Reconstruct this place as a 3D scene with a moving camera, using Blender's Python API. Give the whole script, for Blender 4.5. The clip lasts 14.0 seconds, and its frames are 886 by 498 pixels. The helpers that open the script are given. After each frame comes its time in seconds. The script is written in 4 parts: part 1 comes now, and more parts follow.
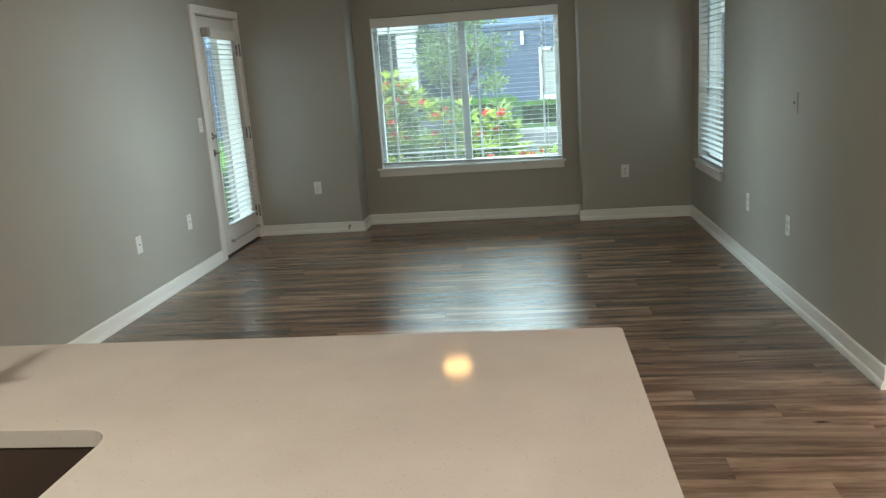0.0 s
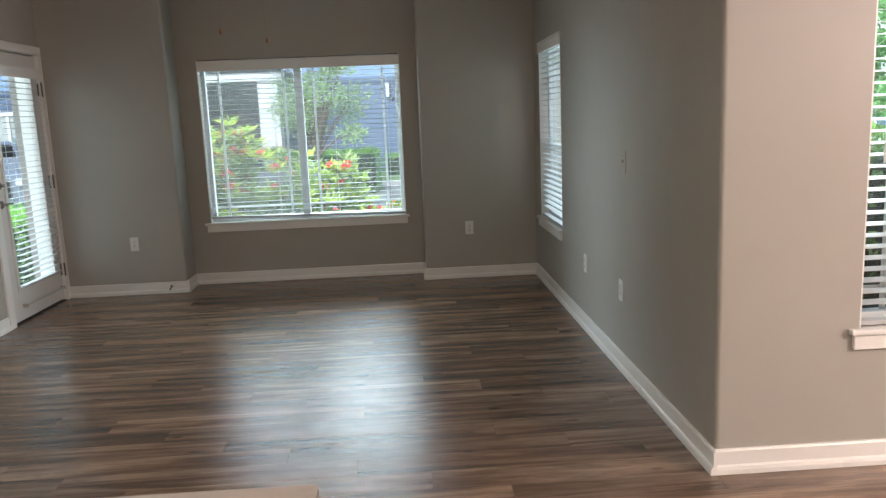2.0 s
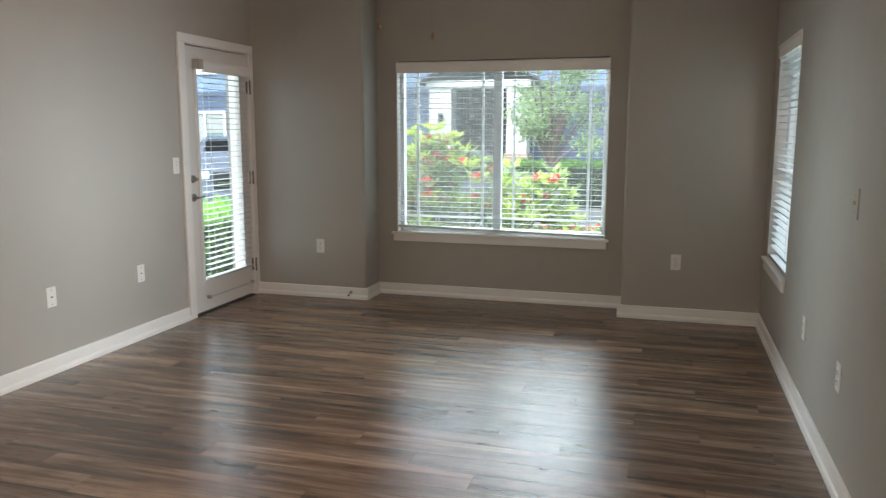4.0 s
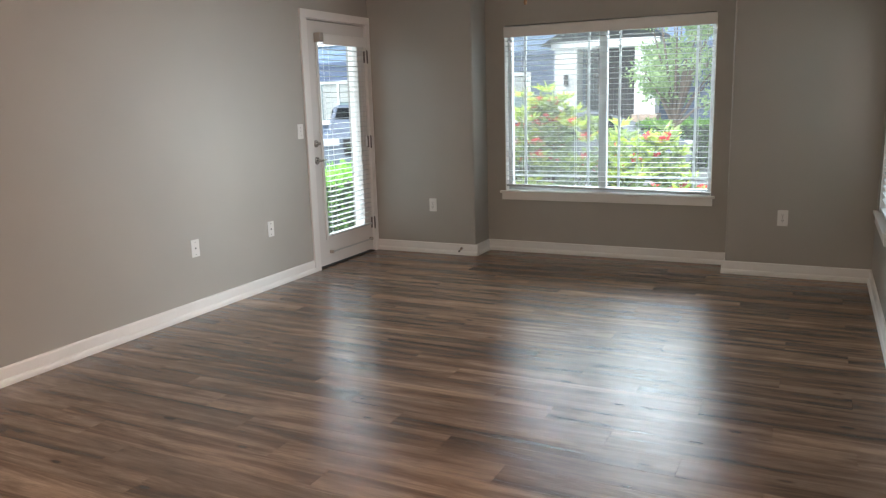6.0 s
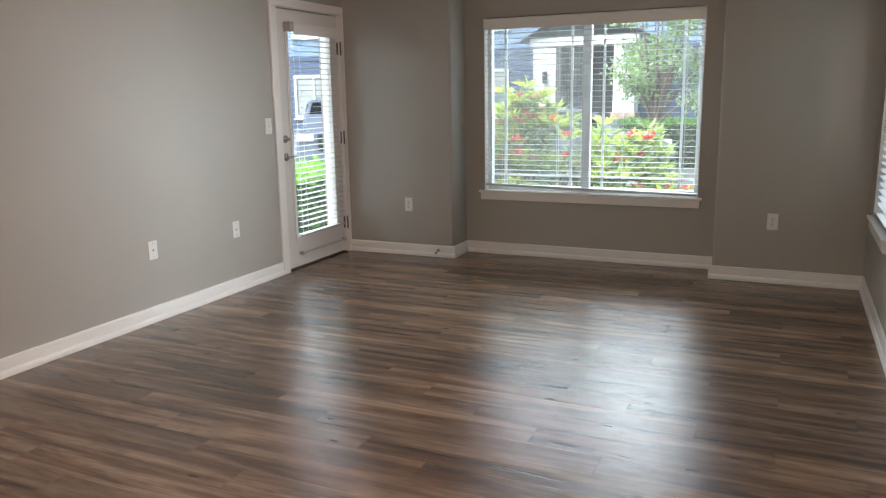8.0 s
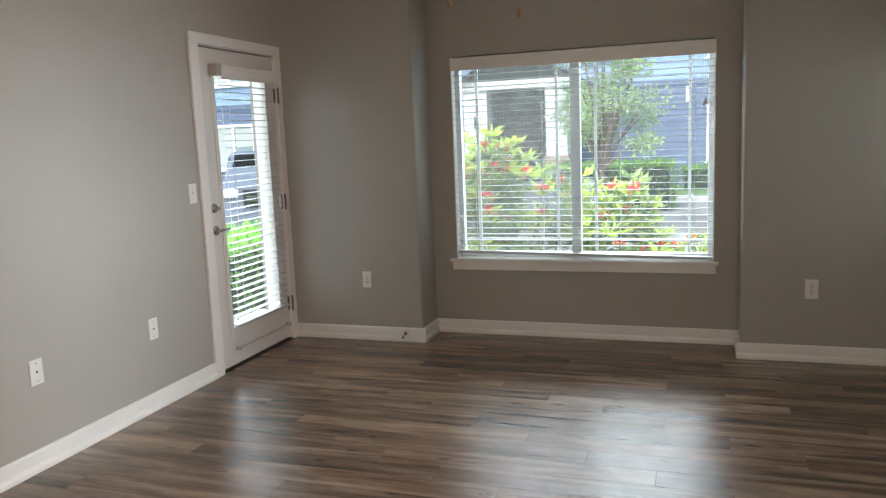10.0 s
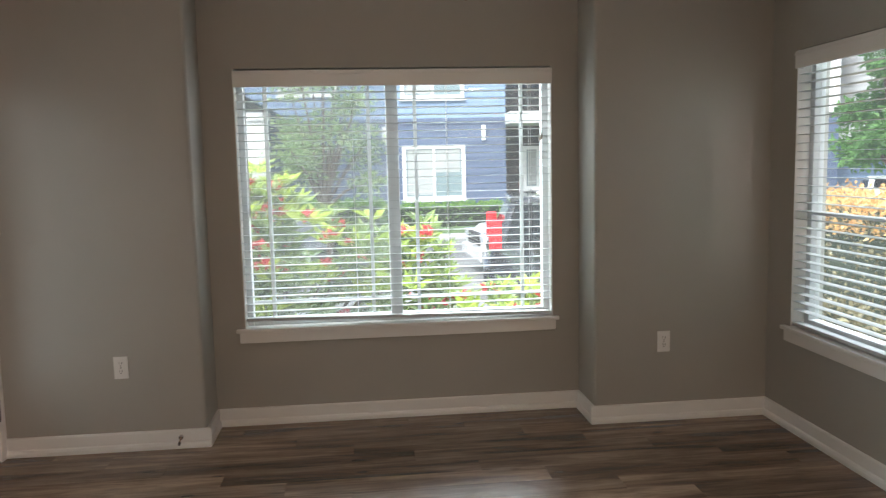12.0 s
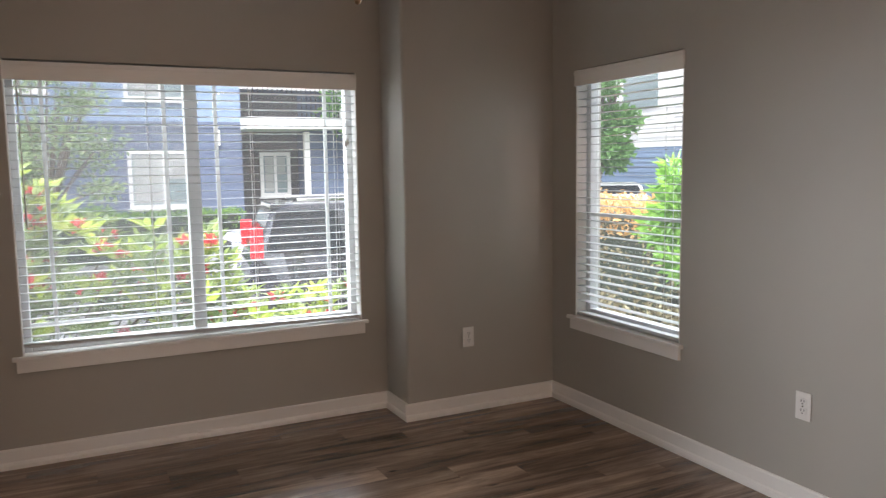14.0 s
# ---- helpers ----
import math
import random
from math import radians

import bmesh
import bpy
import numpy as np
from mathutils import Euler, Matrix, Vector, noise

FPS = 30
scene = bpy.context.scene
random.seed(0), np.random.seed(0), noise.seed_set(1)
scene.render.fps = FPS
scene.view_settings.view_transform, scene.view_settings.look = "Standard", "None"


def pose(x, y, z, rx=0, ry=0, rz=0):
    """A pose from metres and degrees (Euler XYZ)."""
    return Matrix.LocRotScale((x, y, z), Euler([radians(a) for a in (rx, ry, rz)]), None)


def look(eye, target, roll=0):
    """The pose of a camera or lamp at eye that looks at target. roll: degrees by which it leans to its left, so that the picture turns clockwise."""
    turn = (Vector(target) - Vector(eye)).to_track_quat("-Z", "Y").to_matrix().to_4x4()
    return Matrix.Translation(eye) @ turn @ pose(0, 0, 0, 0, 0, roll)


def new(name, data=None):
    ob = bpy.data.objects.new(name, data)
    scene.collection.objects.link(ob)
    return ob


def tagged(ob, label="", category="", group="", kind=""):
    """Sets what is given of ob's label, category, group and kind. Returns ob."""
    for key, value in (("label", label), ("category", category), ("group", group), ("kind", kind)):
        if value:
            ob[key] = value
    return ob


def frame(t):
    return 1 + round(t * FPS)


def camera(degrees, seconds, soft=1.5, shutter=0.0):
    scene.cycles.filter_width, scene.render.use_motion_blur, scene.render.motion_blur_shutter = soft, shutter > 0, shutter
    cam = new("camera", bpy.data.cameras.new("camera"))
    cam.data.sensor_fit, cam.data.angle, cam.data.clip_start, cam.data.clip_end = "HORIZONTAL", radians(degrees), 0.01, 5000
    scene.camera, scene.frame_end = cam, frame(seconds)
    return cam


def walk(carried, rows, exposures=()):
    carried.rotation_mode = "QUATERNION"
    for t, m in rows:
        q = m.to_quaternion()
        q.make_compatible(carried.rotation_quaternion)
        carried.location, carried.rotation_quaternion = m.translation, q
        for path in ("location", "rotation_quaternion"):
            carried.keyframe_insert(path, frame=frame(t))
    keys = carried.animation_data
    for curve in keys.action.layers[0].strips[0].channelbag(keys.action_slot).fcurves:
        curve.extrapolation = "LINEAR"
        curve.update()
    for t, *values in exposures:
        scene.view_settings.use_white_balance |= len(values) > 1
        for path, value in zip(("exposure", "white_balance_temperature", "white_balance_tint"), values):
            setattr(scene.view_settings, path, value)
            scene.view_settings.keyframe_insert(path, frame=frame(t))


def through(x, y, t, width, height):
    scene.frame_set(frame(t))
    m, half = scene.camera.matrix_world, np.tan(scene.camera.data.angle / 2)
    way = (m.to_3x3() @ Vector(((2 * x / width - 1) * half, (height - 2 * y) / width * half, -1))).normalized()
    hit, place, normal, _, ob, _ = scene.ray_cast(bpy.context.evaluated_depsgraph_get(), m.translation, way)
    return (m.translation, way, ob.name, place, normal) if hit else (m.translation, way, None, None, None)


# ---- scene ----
cam = camera(60.4, 14.0, soft=1.25, shutter=0.2)
EXPOSURES = [(0.0, 1.26, 5360, -10), (1.0, 1.27, 5440, 1), (2.5, 1.29, 5560, 1), (3.3, 1.40, 5700, 2), (8.0, 1.45, 5720, 6), (11.0, 1.42, 5820, 4), (14.0, 1.33, 6080, 15)]
PATH = [
    (0, (1.250, 1.192, 1.448), (1.013, 3.126, 0.996), -4.1),
    (0.5, (1.226, 1.211, 1.453), (1.083, 3.162, 1.041), -4.0),
    (0.8, (1.201, 1.227, 1.441), (1.090, 3.187, 1.061), -3.8),
    (1, (1.238, 1.269, 1.437), (1.147, 3.234, 1.072), -3.9),
    (1.5, (1.424, 1.441, 1.439), (1.444, 3.412, 1.1), -2.8),
    (2, (1.556, 1.677, 1.42), (1.650, 3.645, 1.078), -2.4),
    (2.2, (1.582, 1.778, 1.44), (1.708, 3.745, 1.099), -2.5),
    (2.5, (1.648, 1.945, 1.435), (1.803, 3.912, 1.106), -2.4),
    (3, (1.812, 2.103, 1.411), (1.722, 4.073, 1.076), -1.0),
    (3.5, (1.911, 2.289, 1.419), (1.530, 4.225, 1.091), 0.2),
    (4, (2.014, 2.427, 1.418), (1.460, 4.325, 1.111), 0.1),
    (4.2, (2.062, 2.430, 1.428), (1.416, 4.296, 1.107), 0.4),
    (6.3, (2.353, 2.163, 1.4), (1.478, 3.917, 1.004), -1.9),
    (6.5, (2.369, 2.154, 1.41), (1.494, 3.907, 1.011), -2.1),
    (7, (2.326, 2.160, 1.391), (1.466, 3.920, 0.986), -2.2),
    (7.5, (2.344, 2.292, 1.411), (1.484, 4.049, 0.996), -1.6),
    (8, (2.195, 2.464, 1.389), (1.381, 4.246, 0.987), -1.0),
    (8.2, (2.140, 2.540, 1.385), (1.335, 4.328, 0.993), -1.3),
    (10.3, (1.293, 3.517, 1.452), (0.718, 5.412, 1.174), -1.8),
    (10.5, (1.178, 3.614, 1.438), (0.650, 5.525, 1.171), -1.1),
    (11, (0.948, 3.862, 1.46), (0.523, 5.803, 1.229), -0.2),
    (11.5, (0.685, 4.071, 1.458), (0.591, 6.057, 1.241), -1.7),
    (12, (0.485, 4.310, 1.454), (0.687, 6.287, 1.232), -1.3),
    (12.5, (0.248, 4.420, 1.478), (0.707, 6.355, 1.273), -1.5),
    (13, (0.090, 4.410, 1.455), (0.721, 6.295, 1.244), -1.8),
    (13.5, (0.041, 4.404, 1.45), (0.756, 6.258, 1.221), -0.9),
    (14, (0.026, 4.414, 1.454), (0.909, 6.196, 1.237), -0.9),
]
walk(cam, [(t, look(eye, target, roll)) for t, eye, target, roll in PATH], EXPOSURES)

# ---- world, sun, large lights, exposure ----
world = bpy.data.worlds.new("overcast_sky")
scene.world = world
world.use_nodes = True
wn = world.node_tree
sky = wn.nodes.new("ShaderNodeTexSky")
sky.sky_type, sky.sun_disc = 'NISHITA', False
sky.sun_elevation, sky.sun_rotation = radians(48), radians(210)
sky.air_density, sky.dust_density, sky.ozone_density = 1.0, 5.0, 1.0
wn.nodes["Background"].inputs["Strength"].default_value = 0.135
cloud = wn.nodes.new("ShaderNodeHueSaturation")
cloud.inputs["Saturation"].default_value = 0.40
wn.links.new(sky.outputs[0], cloud.inputs["Color"])
wn.links.new(cloud.outputs[0], wn.nodes["Background"].inputs["Color"])


def lamp(name, kind, energy, color, m, **kw):
    data = bpy.data.lights.new(name, kind)
    data.energy, data.color = energy, color
    if "size" in kw:
        data.shape, data.size = 'DISK', kw["size"]
    if "deep" in kw:
        data.shape, data.size_y = 'ELLIPSE', kw["deep"]
    if "angle" in kw:
        data.angle = radians(kw["angle"])
    if "radius" in kw:
        data.shadow_soft_size = kw["radius"]
    ob = new(name, data)
    ob.matrix_world = m
    return ob


lamp("sun", 'SUN', 1.35, (1.0, 0.96, 0.9), look((-9, -16, 21), (0, 0, 0)), angle=25)
WARM = (1.0, 0.80, 0.62)
DAY = (0.985, 1.0, 0.975)
lamp("bay_sky", 'AREA', 1020, DAY, look((0.68, 12.0, 4.8), (0.68, 7.6, 0.8)), size=10.0, deep=5.6)
lamp("side_sky", 'AREA', 155, DAY, look((5.7, 8.6, 1.95), (-1.4, 5.8, 1.0)), size=1.2)
lamp("patio_sky", 'AREA', 120, DAY, look((-5.0, 11.8, 3.7), (-0.6, 6.8, 0.9)), size=2.2)
lamp("west_sky", 'AREA', 148, DAY, look((-5.5, 9.4, 2.0), (2.7, 6.1, 0.9)), size=1.4)
lamp("kitchen_light_a", 'AREA', 23, WARM, pose(0.22, 1.15, 2.70), size=0.30)
lamp("kitchen_light_b", 'AREA', 21, WARM, pose(2.4, 0.0, 2.70), size=0.30)
lamp("nook_light", 'POINT', 128, (1.0, 0.70, 0.585), pose(5.3, 1.9, 2.08), radius=0.13)


# ---- materials ----
def nodes_of(name, rough=0.5, metal=0.0, color=(0.5, 0.5, 0.5)):
    m = bpy.data.materials.new(name)
    m.use_nodes = True
    b = m.node_tree.nodes["Principled BSDF"]
    b.inputs["Base Color"].default_value = (*color, 1)
    b.inputs["Roughness"].default_value = rough
    b.inputs["Metallic"].default_value = metal
    return m, m.node_tree, b


def coords(nt, scale=(1, 1, 1), kind="Object", shift=False):
    tc = nt.nodes.new("ShaderNodeTexCoord")
    mp = nt.nodes.new("ShaderNodeMapping")
    mp.inputs["Scale"].default_value = scale
    nt.links.new(tc.outputs[kind], mp.inputs["Vector"])
    if shift:
        info = nt.nodes.new("ShaderNodeObjectInfo")
        isl = nt.nodes.new("ShaderNodeNewGeometry")
        add = nt.nodes.new("ShaderNodeMath")
        nt.links.new(info.outputs["Random"], add.inputs[0])
        nt.links.new(isl.outputs["Random Per Island"], add.inputs[1])
        mul = nt.nodes.new("ShaderNodeMath")
        mul.operation = 'MULTIPLY'
        mul.inputs[1].default_value = 37.0
        nt.links.new(add.outputs[0], mul.inputs[0])
        nt.links.new(mul.outputs[0], mp.inputs["Location"])
    return mp


def noise_of(nt, vec, scale, detail=4.0, rough=0.55, distort=0.0):
    n = nt.nodes.new("ShaderNodeTexNoise")
    n.inputs["Scale"].default_value, n.inputs["Detail"].default_value = scale, detail
    n.inputs["Roughness"].default_value, n.inputs["Distortion"].default_value = rough, distort
    nt.links.new(vec.outputs[0], n.inputs["Vector"])
    return n


def ramp_of(nt, fac, stops):
    r = nt.nodes.new("ShaderNodeValToRGB")
    for k, (at, c) in enumerate(stops):
        e = r.color_ramp.elements[k] if k < 2 else r.color_ramp.elements.new(at)
        e.position, e.color = at, (*c, 1) if len(c) == 3 else c
    nt.links.new(fac, r.inputs["Fac"])
    return r


def mix_of(nt, mode, fac, a, b):
    n = nt.nodes.new("ShaderNodeMix")
    n.data_type, n.blend_type = 'RGBA', mode
    for sock, v in ((n.inputs["Factor"], fac), (n.inputs["A"], a), (n.inputs["B"], b)):
        if hasattr(v, "links"):
            nt.links.new(v, sock)
        elif isinstance(v, (int, float)):
            sock.default_value = v
        else:
            sock.default_value = (*v, 1)
    return n.outputs["Result"]


def bump_of(nt, b, height, strength=0.2, dist=0.002):
    n = nt.nodes.new("ShaderNodeBump")
    n.inputs["Strength"].default_value, n.inputs["Distance"].default_value = strength, dist
    nt.links.new(height, n.inputs["Height"])
    nt.links.new(n.outputs[0], b.inputs["Normal"])


def painted(name, color, rough=0.55, vary=0.06, grain=220, strength=0.15, big=1.3):
    """Paint with a faint roller texture, slow blotches and slightly uneven gloss."""
    m, nt, b = nodes_of(name, rough)
    v = coords(nt, kind="Object")
    slow, fine = noise_of(nt, v, big, 3), noise_of(nt, v, grain, 2)
    dark, light = [c * (1 - vary) for c in color], [min(1, c * (1 + vary)) for c in color]
    nt.links.new(ramp_of(nt, slow.outputs["Fac"], [(0.3, dark), (0.7, light)]).outputs[0], b.inputs["Base Color"])
    r = nt.nodes.new("ShaderNodeMapRange")
    r.inputs["To Min"].default_value, r.inputs["To Max"].default_value = rough - 0.08, rough + 0.08
    nt.links.new(noise_of(nt, v, 9, 3).outputs["Fac"], r.inputs["Value"])
    nt.links.new(r.outputs[0], b.inputs["Roughness"])
    bump_of(nt, b, fine.outputs["Fac"], strength, 0.001)
    return m


def metal(name, color, rough=0.3):
    m, nt, b = nodes_of(name, rough, 1.0, color)
    v = coords(nt, (1, 1, 12))
    r = nt.nodes.new("ShaderNodeMapRange")
    r.inputs["To Min"].default_value, r.inputs["To Max"].default_value = rough - 0.06, rough + 0.1
    nt.links.new(noise_of(nt, v, 60, 3).outputs["Fac"], r.inputs["Value"])
    nt.links.new(r.outputs[0], b.inputs["Roughness"])
    return m


def glass_of(name, tint=(0.985, 0.992, 0.99), gloss=1.0, dusty_glare=1.0):
    """A clear thin pane: see-through, with a mirror gloss that grows at grazing angles, and a film of dust and glare.
    """
    m = bpy.data.materials.new(name)
    m.use_nodes = True
    nt = m.node_tree
    nt.nodes.clear()
    out, mix = nt.nodes.new("ShaderNodeOutputMaterial"), nt.nodes.new("ShaderNodeMixShader")
    clear, shine = nt.nodes.new("ShaderNodeBsdfTransparent"), nt.nodes.new("ShaderNodeBsdfGlossy")
    facing = nt.nodes.new("ShaderNodeLayerWeight")
    power, fres = nt.nodes.new("ShaderNodeMath"), nt.nodes.new("ShaderNodeMath")
    power.operation, fres.operation = 'POWER', 'MULTIPLY_ADD'
    power.inputs[1].default_value = 5.0
    fres.inputs[1].default_value, fres.inputs[2].default_value = 0.85 * gloss, 0.03
    nt.links.new(facing.outputs["Facing"], power.inputs[0])
    nt.links.new(power.outputs[0], fres.inputs[0])
    clear.inputs["Color"].default_value = (*tint, 1)
    shine.inputs["Roughness"].default_value = 0.02
    nt.links.new(fres.outputs[0], mix.inputs[0])
    nt.links.new(clear.outputs[0], mix.inputs[1])
    nt.links.new(shine.outputs[0], mix.inputs[2])
    # pale translucent film: pane dust that also stands in for outdoor glare
    dust_glare, film = nt.nodes.new("ShaderNodeBsdfTranslucent"), nt.nodes.new("ShaderNodeMixShader")
    dust_glare.inputs["Color"].default_value = (0.8, 0.82, 0.82, 1)
    v = coords(nt)
    r = nt.nodes.new("ShaderNodeMapRange")
    r.inputs["To Min"].default_value, r.inputs["To Max"].default_value = 0.006 * dusty_glare, 0.018 * dusty_glare
    nt.links.new(noise_of(nt, v, 3, 4).outputs["Fac"], r.inputs["Value"])
    nt.links.new(r.outputs[0], film.inputs[0])
    nt.links.new(mix.outputs[0], film.inputs[1])
    nt.links.new(dust_glare.outputs[0], film.inputs[2])
    nt.links.new(film.outputs[0], out.inputs["Surface"])
    return m


def plank_wood():
    m, nt, b = nodes_of("plank_vinyl", 0.3)
    v = coords(nt, (0.50, 7.0, 1.0), shift=True)
    broad = noise_of(nt, v, 1.7, 5, 0.6, 0.6)
    col = ramp_of(nt, broad.outputs["Fac"], [(0.29, (0.078, 0.051, 0.034)), (0.43, (0.158, 0.105, 0.071)), (0.54, (0.262, 0.184, 0.128)), (0.70, (0.375, 0.275, 0.198))])
    # weathered grey patches and scraped marks
    worn = noise_of(nt, coords(nt, (2.2, 9.0, 1.0), shift=True), 1.5, 5, 0.65, 0.4)
    wash = ramp_of(nt, worn.outputs["Fac"], [(0.34, (0.62, 0.60, 0.58)), (0.52, (1.0, 1.0, 1.0)), (0.68, (1.22, 1.22, 1.24))])
    c0 = mix_of(nt, 'MULTIPLY', 0.75, col.outputs[0], wash.outputs[0])
    v2 = coords(nt, (4.0, 130.0, 1.0), shift=True)
    grain = noise_of(nt, v2, 2.0, 6, 0.75, 0.2)
    g = ramp_of(nt, grain.outputs["Fac"], [(0.35, (0.48, 0.46, 0.44)), (0.60, (1.15, 1.13, 1.12))])
    c1 = mix_of(nt, 'MULTIPLY', 0.50, c0, g.outputs[0])
    # knots and pin holes
    v3 = coords(nt, (3.0, 9.0, 1.0), shift=True)
    vo = nt.nodes.new("ShaderNodeTexVoronoi")
    vo.inputs["Scale"].default_value = 1.0
    nt.links.new(v3.outputs[0], vo.inputs["Vector"])
    k = ramp_of(nt, vo.outputs["Distance"], [(0.04, (0.16, 0.12, 0.10)), (0.13, (1, 1, 1))])
    c2 = mix_of(nt, 'MULTIPLY', 0.9, c1, k.outputs[0])
    info = nt.nodes.new("ShaderNodeObjectInfo")
    tone = ramp_of(nt, info.outputs["Random"], [(0.0, (0.74, 0.73, 0.72)), (0.5, (0.98, 0.97, 0.96)), (1.0, (1.24, 1.21, 1.17))])
    nt.links.new(mix_of(nt, 'MULTIPLY', 1.0, c2, tone.outputs[0]), b.inputs["Base Color"])
    r = nt.nodes.new("ShaderNodeMapRange")
    r.inputs["To Min"].default_value, r.inputs["To Max"].default_value = 0.17, 0.31
    nt.links.new(grain.outputs["Fac"], r.inputs["Value"])
    nt.links.new(r.outputs[0], b.inputs["Roughness"])
    b.inputs["Specular IOR Level"].default_value = 0.75
    # embossed grain and a slow cupping across the boards
    wave = noise_of(nt, coords(nt, (1.6, 22.0, 1.0), shift=True), 1.0, 3, 0.5, 0.2)
    both = nt.nodes.new("ShaderNodeMath")
    both.operation = 'MULTIPLY_ADD'
    both.inputs[1].default_value = 2.8
    nt.links.new(wave.outputs["Fac"], both.inputs[0])
    nt.links.new(grain.outputs["Fac"], both.inputs[2])
    bump_of(nt, b, both.outputs[0], 0.45, 0.0011)
    return m


def quartz():
    m, nt, b = nodes_of("quartz", 0.07)
    v = coords(nt)
    slow = noise_of(nt, v, 5, 4)
    base = ramp_of(nt, slow.outputs["Fac"], [(0.3, (0.40, 0.352, 0.320)), (0.7, (0.45, 0.400, 0.364))])
    c = base.outputs[0]
    for scale, lo, hi, tint in ((95, 0.10, 0.16, (0.62, 0.55, 0.48)), (38, 0.045, 0.075, (0.40, 0.33, 0.28)), (60, 0.07, 0.11, (1.18, 1.18, 1.18))):
        vo = nt.nodes.new("ShaderNodeTexVoronoi")
        vo.inputs["Scale"].default_value = scale
        nt.links.new(v.outputs[0], vo.inputs["Vector"])
        c = mix_of(nt, 'MULTIPLY', 0.4, c, ramp_of(nt, vo.outputs["Distance"], [(lo, tint), (hi, (1, 1, 1))]).outputs[0])
    nt.links.new(c, b.inputs["Base Color"])
    return m


def leafy(name, dark, light, rough=0.45, through=0.35):
    m, nt, b = nodes_of(name, rough)
    isl = nt.nodes.new("ShaderNodeNewGeometry")
    col = ramp_of(nt, isl.outputs["Random Per Island"], [(0.0, dark), (1.0, light)])
    nt.links.new(col.outputs[0], b.inputs["Base Color"])
    tr, mix = nt.nodes.new("ShaderNodeBsdfTranslucent"), nt.nodes.new("ShaderNodeMixShader")
    nt.links.new(col.outputs[0], tr.inputs["Color"])
    mix.inputs[0].default_value = through
    nt.links.new(b.outputs[0], mix.inputs[1])
    nt.links.new(tr.outputs[0], mix.inputs[2])
    nt.links.new(mix.outputs[0], nt.nodes["Material Output"].inputs["Surface"])
    return m


def glowing(name, color, strength):
    m, nt, b = nodes_of(name, 0.4, 0, (0.9, 0.88, 0.84))
    b.inputs["Emission Color"].default_value = (*color, 1)
    b.inputs["Emission Strength"].default_value = strength
    return m


def mesh_screen(name, cover=0.24):
    m = bpy.data.materials.new(name)
    m.use_nodes = True
    nt = m.node_tree
    b = nt.nodes["Principled BSDF"]
    b.inputs["Base Color"].default_value, b.inputs["Roughness"].default_value = (0.22, 0.23, 0.23, 1), 0.7
    clear, mix = nt.nodes.new("ShaderNodeBsdfTransparent"), nt.nodes.new("ShaderNodeMixShader")
    mix.inputs[0].default_value = cover
    nt.links.new(clear.outputs[0], mix.inputs[1])
    nt.links.new(b.outputs[0], mix.inputs[2])
    nt.links.new(mix.outputs[0], nt.nodes["Material Output"].inputs["Surface"])
    return m


M = {
    "screen": mesh_screen("insect_screen_mesh"),
    "wall": painted("greige_wall_paint", (0.415, 0.40, 0.36), 0.5, 0.03),
    "ceiling": painted("white_ceiling_paint", (0.78, 0.77, 0.74), 0.8, 0.03, 90, 0.4),
    "trim": painted("white_trim_paint", (0.85, 0.84, 0.81), 0.35, 0.03, 90, 0.05),
    "door": painted("white_door_paint", (0.74, 0.73, 0.70), 0.4, 0.03, 90, 0.05),
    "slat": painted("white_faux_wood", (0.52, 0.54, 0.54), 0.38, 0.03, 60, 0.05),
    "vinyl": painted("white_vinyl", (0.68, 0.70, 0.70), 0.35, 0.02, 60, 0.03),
    "plate": painted("white_plastic", (0.80, 0.79, 0.76), 0.35, 0.02, 60, 0.02),
    "slot": nodes_of("dark_slot", 0.6, 0, (0.03, 0.028, 0.026))[0],
    "cord": painted("white_cord", (0.72, 0.72, 0.70), 0.8, 0.05, 400, 0.3),
    "nickel": metal("satin_nickel", (0.42, 0.40, 0.37), 0.25),
    "bronze": metal("dark_hinge_metal", (0.20, 0.19, 0.18), 0.45),
    "brass": metal("aged_brass", (0.33, 0.22, 0.13), 0.4),
    "steel": metal("brushed_steel", (0.60, 0.59, 0.57), 0.25),
    "gap": nodes_of("dark_gap", 0.9, 0, (0.02, 0.018, 0.016))[0],
    "rubber": nodes_of("grey_rubber", 0.8, 0, (0.08, 0.075, 0.07))[0],
    "sink": painted("brown_granite_composite", (0.045, 0.030, 0.023), 0.45, 0.2, 300, 0.3),
    "cabinet": painted("white_cabinet_paint", (0.70, 0.69, 0.66), 0.4, 0.03, 90, 0.05),
    "glass": glass_of("window_glass"),
    "doorglass": glass_of("door_glass", dusty_glare=0.15),
    "beige": painted("beige_plastic", (0.42, 0.39, 0.34), 0.5, 0.03, 60, 0.02),
    "plank": plank_wood(),
    "quartz": quartz(),
    "globe": glowing("frosted_lit_glass", (1.0, 0.44, 0.13), 6.0),
    "diffuser": glowing("lit_diffuser", (1.0, 0.66, 0.40), 2.0),
    "fan": painted("dark_walnut_blade", (0.10, 0.065, 0.045), 0.4, 0.2, 60, 0.1),
}


